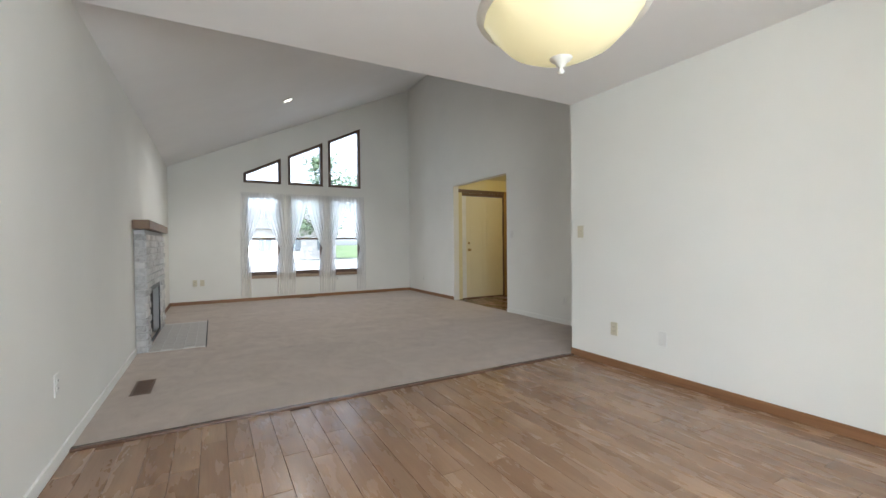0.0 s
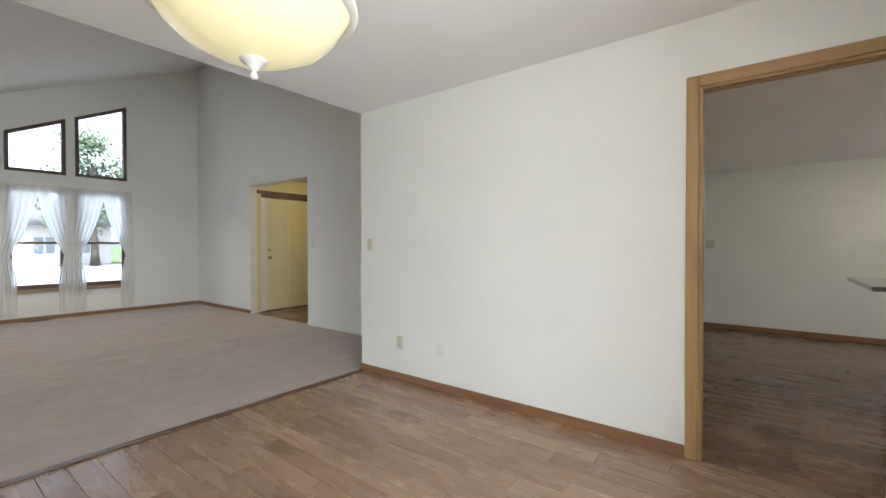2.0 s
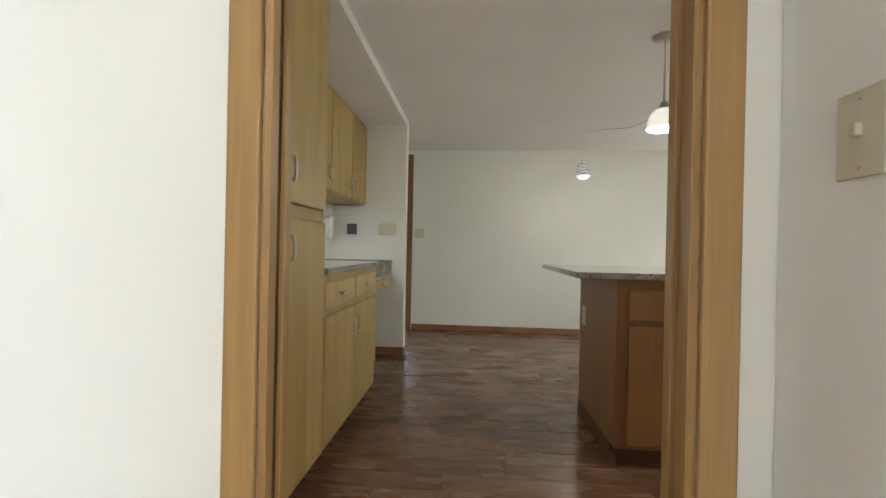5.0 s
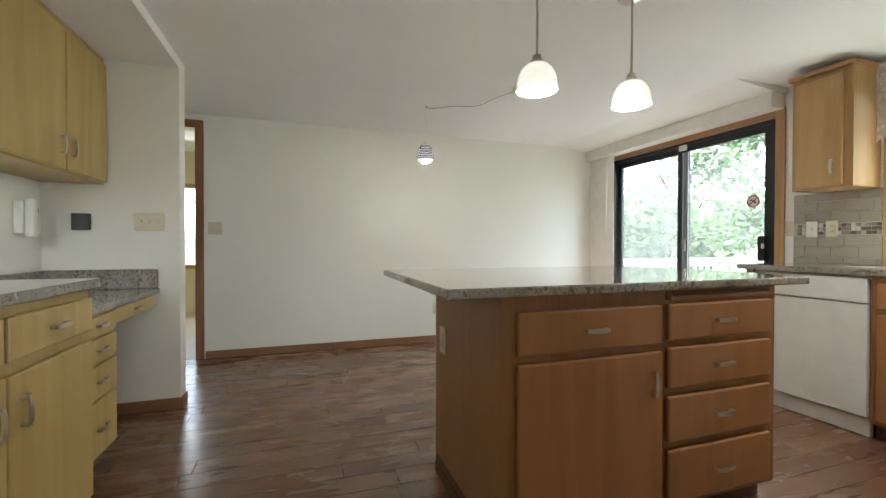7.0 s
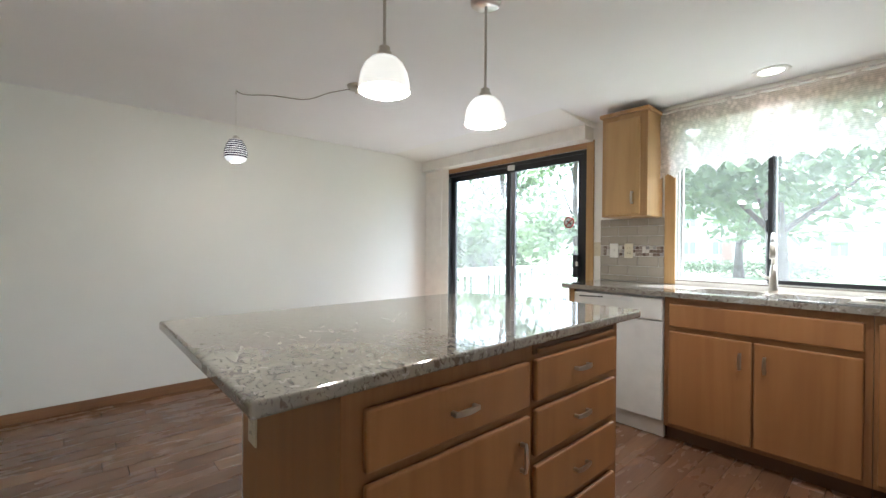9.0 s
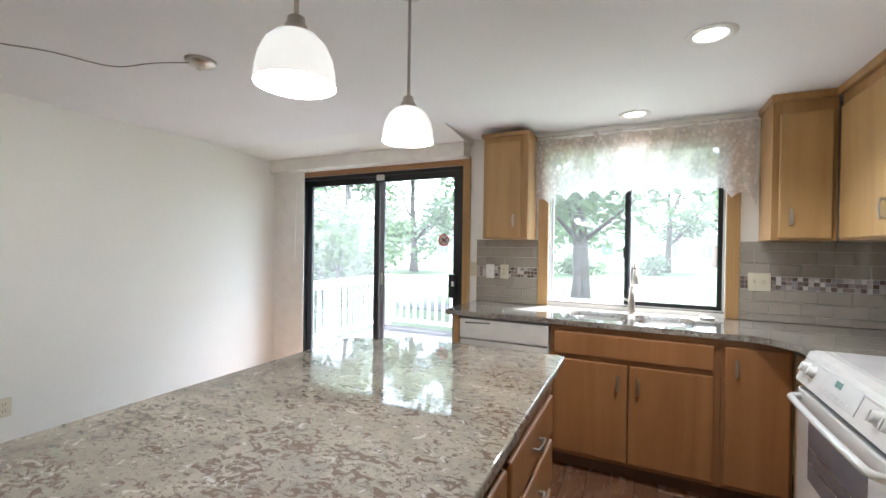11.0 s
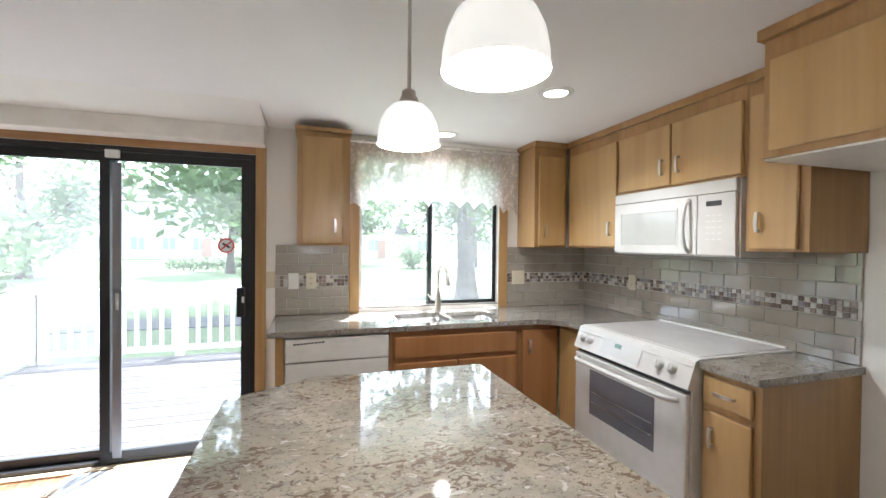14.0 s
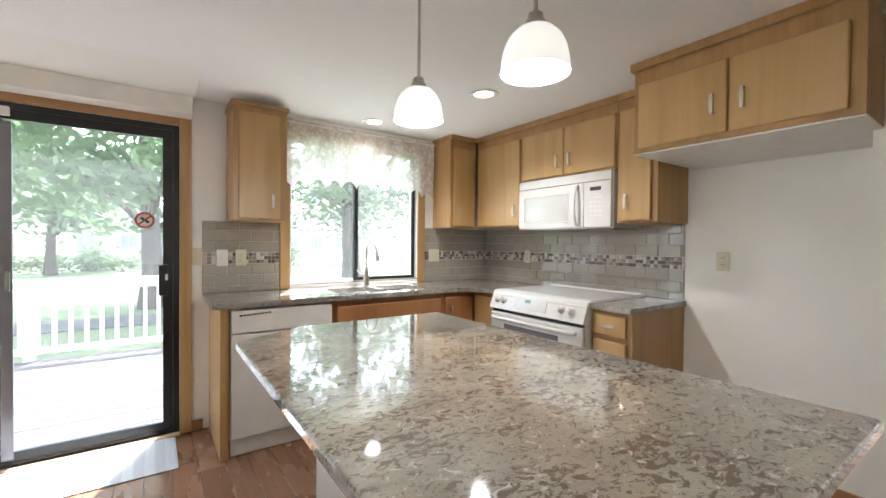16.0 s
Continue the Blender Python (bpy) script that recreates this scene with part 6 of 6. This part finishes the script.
rl = thing("deck_railing", "white painted wooden deck railing with square pickets", "railing")
RZ = DZ + 0.86
pick = bpy.data.meshes.new("picket")
t = box(-0.019, -0.019, 0, 0.019, 0.019, 0.76, 0.003, None, 1)
t.to_mesh(pick)
t.free()


def rail_run(ax, ay, bx, by):
    a, b = Vector((ax, ay, 0)), Vector((bx, by, 0))
    d = (b - a).normalized()
    s = Vector((-d.y, d.x, 0))
    for z0, z1, half in ((RZ - 0.02, RZ + 0.018, 0.06), (RZ - 0.10, RZ - 0.03, 0.02), (DZ + 0.07, DZ + 0.13, 0.02)):
        loop = [a - s * half, b - s * half, b + s * half, a + s * half]
        part("rail", prism([(p.x, p.y, z0) for p in loop], [], (0, 0, z1 - z0)), RAIL, rl)
    n = int((b - a).length / 0.135)
    for i in range(1, n):
        p = a + d * (b - a).length * i / n
        link_mesh("picket", pick, RAIL, rl).matrix_basis = pose(p.x, p.y, DZ + 0.06)
    for q in range(3):
        p = a + (b - a) * q / 2
        part("post", box(p.x - 0.045, p.y - 0.045, DZ, p.x + 0.045, p.y + 0.045, RZ - 0.021, 0.004), RAIL, rl)


rail_run(DX1 - 0.08, DY1 - 0.05, DX1 - 0.08, DY0 + 0.08)
rail_run(DX1 - 0.14, DY0 + 0.08, 5.35, DY0 + 0.08)


def leaf_cloud(bm, centre, radius, count, size, rnd, flat=0.7):
    """Many small leaf blades filling an uneven clump."""
    c = Vector(centre)
    for _ in range(count):
        d = Vector((rnd.gauss(0, 1), rnd.gauss(0, 1), rnd.gauss(0, 1) * flat)).normalized()
        p = c + d * radius * rnd.random() ** 0.45
        u = Vector((rnd.gauss(0, 1), rnd.gauss(0, 1), rnd.gauss(0, 0.6))).normalized()
        v = u.orthogonal().normalized()
        s = size * rnd.uniform(0.6, 1.3)
        q = [p - u * s, p + v * s * 0.45, p + u * s, p - v * s * 0.45]
        bm.faces.new([bm.verts.new(x) for x in q])


def tree(x, y, height, trunk_r, crown_r, label, seed, crown_low=0.35, clumps=26, per=170, size=0.13, mat=None, lean=0.0):
    rnd = random.Random(seed)
    ob = thing("tree", label, "tree", at=pose(x, y, GZ))
    pts = [(lean * t * height + 0.06 * math.sin(t * 7 + seed), 0.06 * math.cos(t * 5 + seed), height * 0.8 * t) for t in np.linspace(0, 1, 9)]
    part("trunk", tube(pts, 0, 12, None, [trunk_r * (1.35 - 0.3 * min(1, i)) * (1 - 0.085 * i) for i in range(9)]), BARK, ob, "dark bark trunk", True)
    bm = bmesh.new()
    for i in range(clumps):
        q = rnd.uniform(0, 6.283)
        h = height * rnd.uniform(crown_low, 1.0)
        k = math.sin(math.pi * min(0.97, max(0.1, (h / height - crown_low) / (1 - crown_low) * 0.85 + 0.12)))
        r = crown_r * k * rnd.uniform(0.35, 1.0)
        c = (r * math.cos(q), r * math.sin(q), h)
        if i < 9:
            j = min(8, int(h / height * 8))
            s = Vector(pts[max(2, j - 2)])
            e = Vector(c)
            m = (s + e) / 2 + Vector((0, 0, 0.12 * height * rnd.uniform(-0.3, 0.5)))
            part("limb", tube([s, m, e], 0, 7, None, [trunk_r * 0.34, trunk_r * 0.2, trunk_r * 0.06]), BARK, ob, "", True)
        leaf_cloud(bm, c, crown_r * rnd.uniform(0.2, 0.38), per, size, rnd)
    me = bpy.data.meshes.new("crown")
    bm.to_mesh(me)
    bm.free()
    link_mesh("crown", me, mat or LEAF, ob, "loose green leaves")
    return ob


def shrub(x, y, r, h, label, seed, mat=None, count=1600, size=0.09):
    rnd = random.Random(seed)
    ob = thing("shrub", label, "shrub", at=pose(x, y, GZ))
    for i in range(4):
        q = i * 1.6
        part("stem", tube([(0, 0, 0), (0.3 * r * math.cos(q), 0.3 * r * math.sin(q), h * 0.6)], 0.03, 6), BARK, ob)
    bm = bmesh.new()
    for i in range(10):
        q = rnd.uniform(0, 6.283)
        leaf_cloud(bm, (r * 0.6 * math.cos(q) * rnd.random(), r * 0.6 * math.sin(q) * rnd.random(), h * rnd.uniform(0.25, 0.8)), r * rnd.uniform(0.45, 0.7), count // 10, size, rnd, 0.9)
    me = bpy.data.meshes.new("foliage")
    bm.to_mesh(me)
    bm.free()
    link_mesh("foliage", me, mat or LEAF, ob)
    return ob


tree(5.75, -12.7, 9.0, 0.23, 4.4, "tall shade tree with a dark trunk beside the path", 4, 0.27, 40, 190, 0.15)
tree(0.4, -13.5, 9.5, 0.3, 4.2, "tall shade tree with a thick trunk on the lawn", 5, 0.30, 34, 190, 0.15)
tree(11.4, -9.6, 5.2, 0.13, 2.4, "leafy garden tree near the deck", 6, 0.15, 26, 210, 0.11)
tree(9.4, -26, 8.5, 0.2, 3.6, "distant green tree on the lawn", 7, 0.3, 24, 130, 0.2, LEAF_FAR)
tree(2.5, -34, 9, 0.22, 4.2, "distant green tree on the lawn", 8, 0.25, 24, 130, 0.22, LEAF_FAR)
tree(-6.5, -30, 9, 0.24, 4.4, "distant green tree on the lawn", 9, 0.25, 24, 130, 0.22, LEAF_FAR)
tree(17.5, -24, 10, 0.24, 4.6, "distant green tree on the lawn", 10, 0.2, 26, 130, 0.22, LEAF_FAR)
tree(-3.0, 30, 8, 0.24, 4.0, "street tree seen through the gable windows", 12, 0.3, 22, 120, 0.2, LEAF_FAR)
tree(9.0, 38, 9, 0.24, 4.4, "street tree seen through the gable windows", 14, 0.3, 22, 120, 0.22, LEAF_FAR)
shrub(10.2, -7.6, 1.3, 2.7, "dense green shrub beyond the deck railing", 21, None, 2600, 0.10)
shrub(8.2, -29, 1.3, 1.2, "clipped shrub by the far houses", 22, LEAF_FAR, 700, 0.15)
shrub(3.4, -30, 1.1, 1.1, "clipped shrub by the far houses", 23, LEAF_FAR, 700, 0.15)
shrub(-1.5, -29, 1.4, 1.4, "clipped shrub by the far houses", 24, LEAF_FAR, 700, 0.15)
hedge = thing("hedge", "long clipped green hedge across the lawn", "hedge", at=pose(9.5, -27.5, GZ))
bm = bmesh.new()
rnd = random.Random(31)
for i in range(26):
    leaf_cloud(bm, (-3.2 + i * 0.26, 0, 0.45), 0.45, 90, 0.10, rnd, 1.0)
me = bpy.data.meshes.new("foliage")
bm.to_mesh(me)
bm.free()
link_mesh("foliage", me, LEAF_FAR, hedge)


def house(x, y, w, d, h, label, siding, seed):
    rnd = random.Random(seed)
    ob = thing("house", label, "house", at=pose(x, y, GZ))
    part("wall", box(-w / 2, -d / 2, 0, w / 2, d / 2, h), siding, ob)
    part("roof", prism([(-w / 2 - 0.4, -d / 2 - 0.5, h), (-w / 2 - 0.4, d / 2 + 0.5, h), (-w / 2 - 0.4, 0, h + d * 0.28)], [], (w + 0.8, 0, 0)), ROOF, ob)
    part("chimney", box(w * 0.2, -0.4, h, w * 0.2 + 0.7, 0.4, h + d * 0.36), SIDING_WARM, ob)
    n = int(w / 2.6)
    for f in range(max(1, int(h // 2.6))):
        for i in range(n):
            cx = -w / 2 + (i + 0.5) * w / n
            for s in (1, -1):
                yy = s * d / 2
                win = part("window", box(cx - 0.55, yy - 0.03, 0.9 + f * 2.7, cx + 0.55, yy + 0.03, 2.1 + f * 2.7), GLASS_FAR, ob)
                part("frame", box(cx - 0.03, yy - 0.045, 0.9 + f * 2.7, cx + 0.03, yy + 0.045, 2.1 + f * 2.7), RAIL, win)
    part("door", box(-w / 2 + 0.2, d / 2 - 0.03, 0, -w / 2 + 1.1, d / 2 + 0.04, 2.05), SIDING_WARM, ob)
    return ob


house(4.5, -52, 15, 8, 3.0, "low pale house across the lawn", SIDING, 1)
house(21, -51, 13, 8, 5.5, "two-storey pale house across the lawn", SIDING, 2)
house(-13, -53, 14, 8, 3.0, "low pale house across the lawn", SIDING, 3)
house(3, 46, 16, 8, 3.0, "low pale house across the street", SIDING, 4)
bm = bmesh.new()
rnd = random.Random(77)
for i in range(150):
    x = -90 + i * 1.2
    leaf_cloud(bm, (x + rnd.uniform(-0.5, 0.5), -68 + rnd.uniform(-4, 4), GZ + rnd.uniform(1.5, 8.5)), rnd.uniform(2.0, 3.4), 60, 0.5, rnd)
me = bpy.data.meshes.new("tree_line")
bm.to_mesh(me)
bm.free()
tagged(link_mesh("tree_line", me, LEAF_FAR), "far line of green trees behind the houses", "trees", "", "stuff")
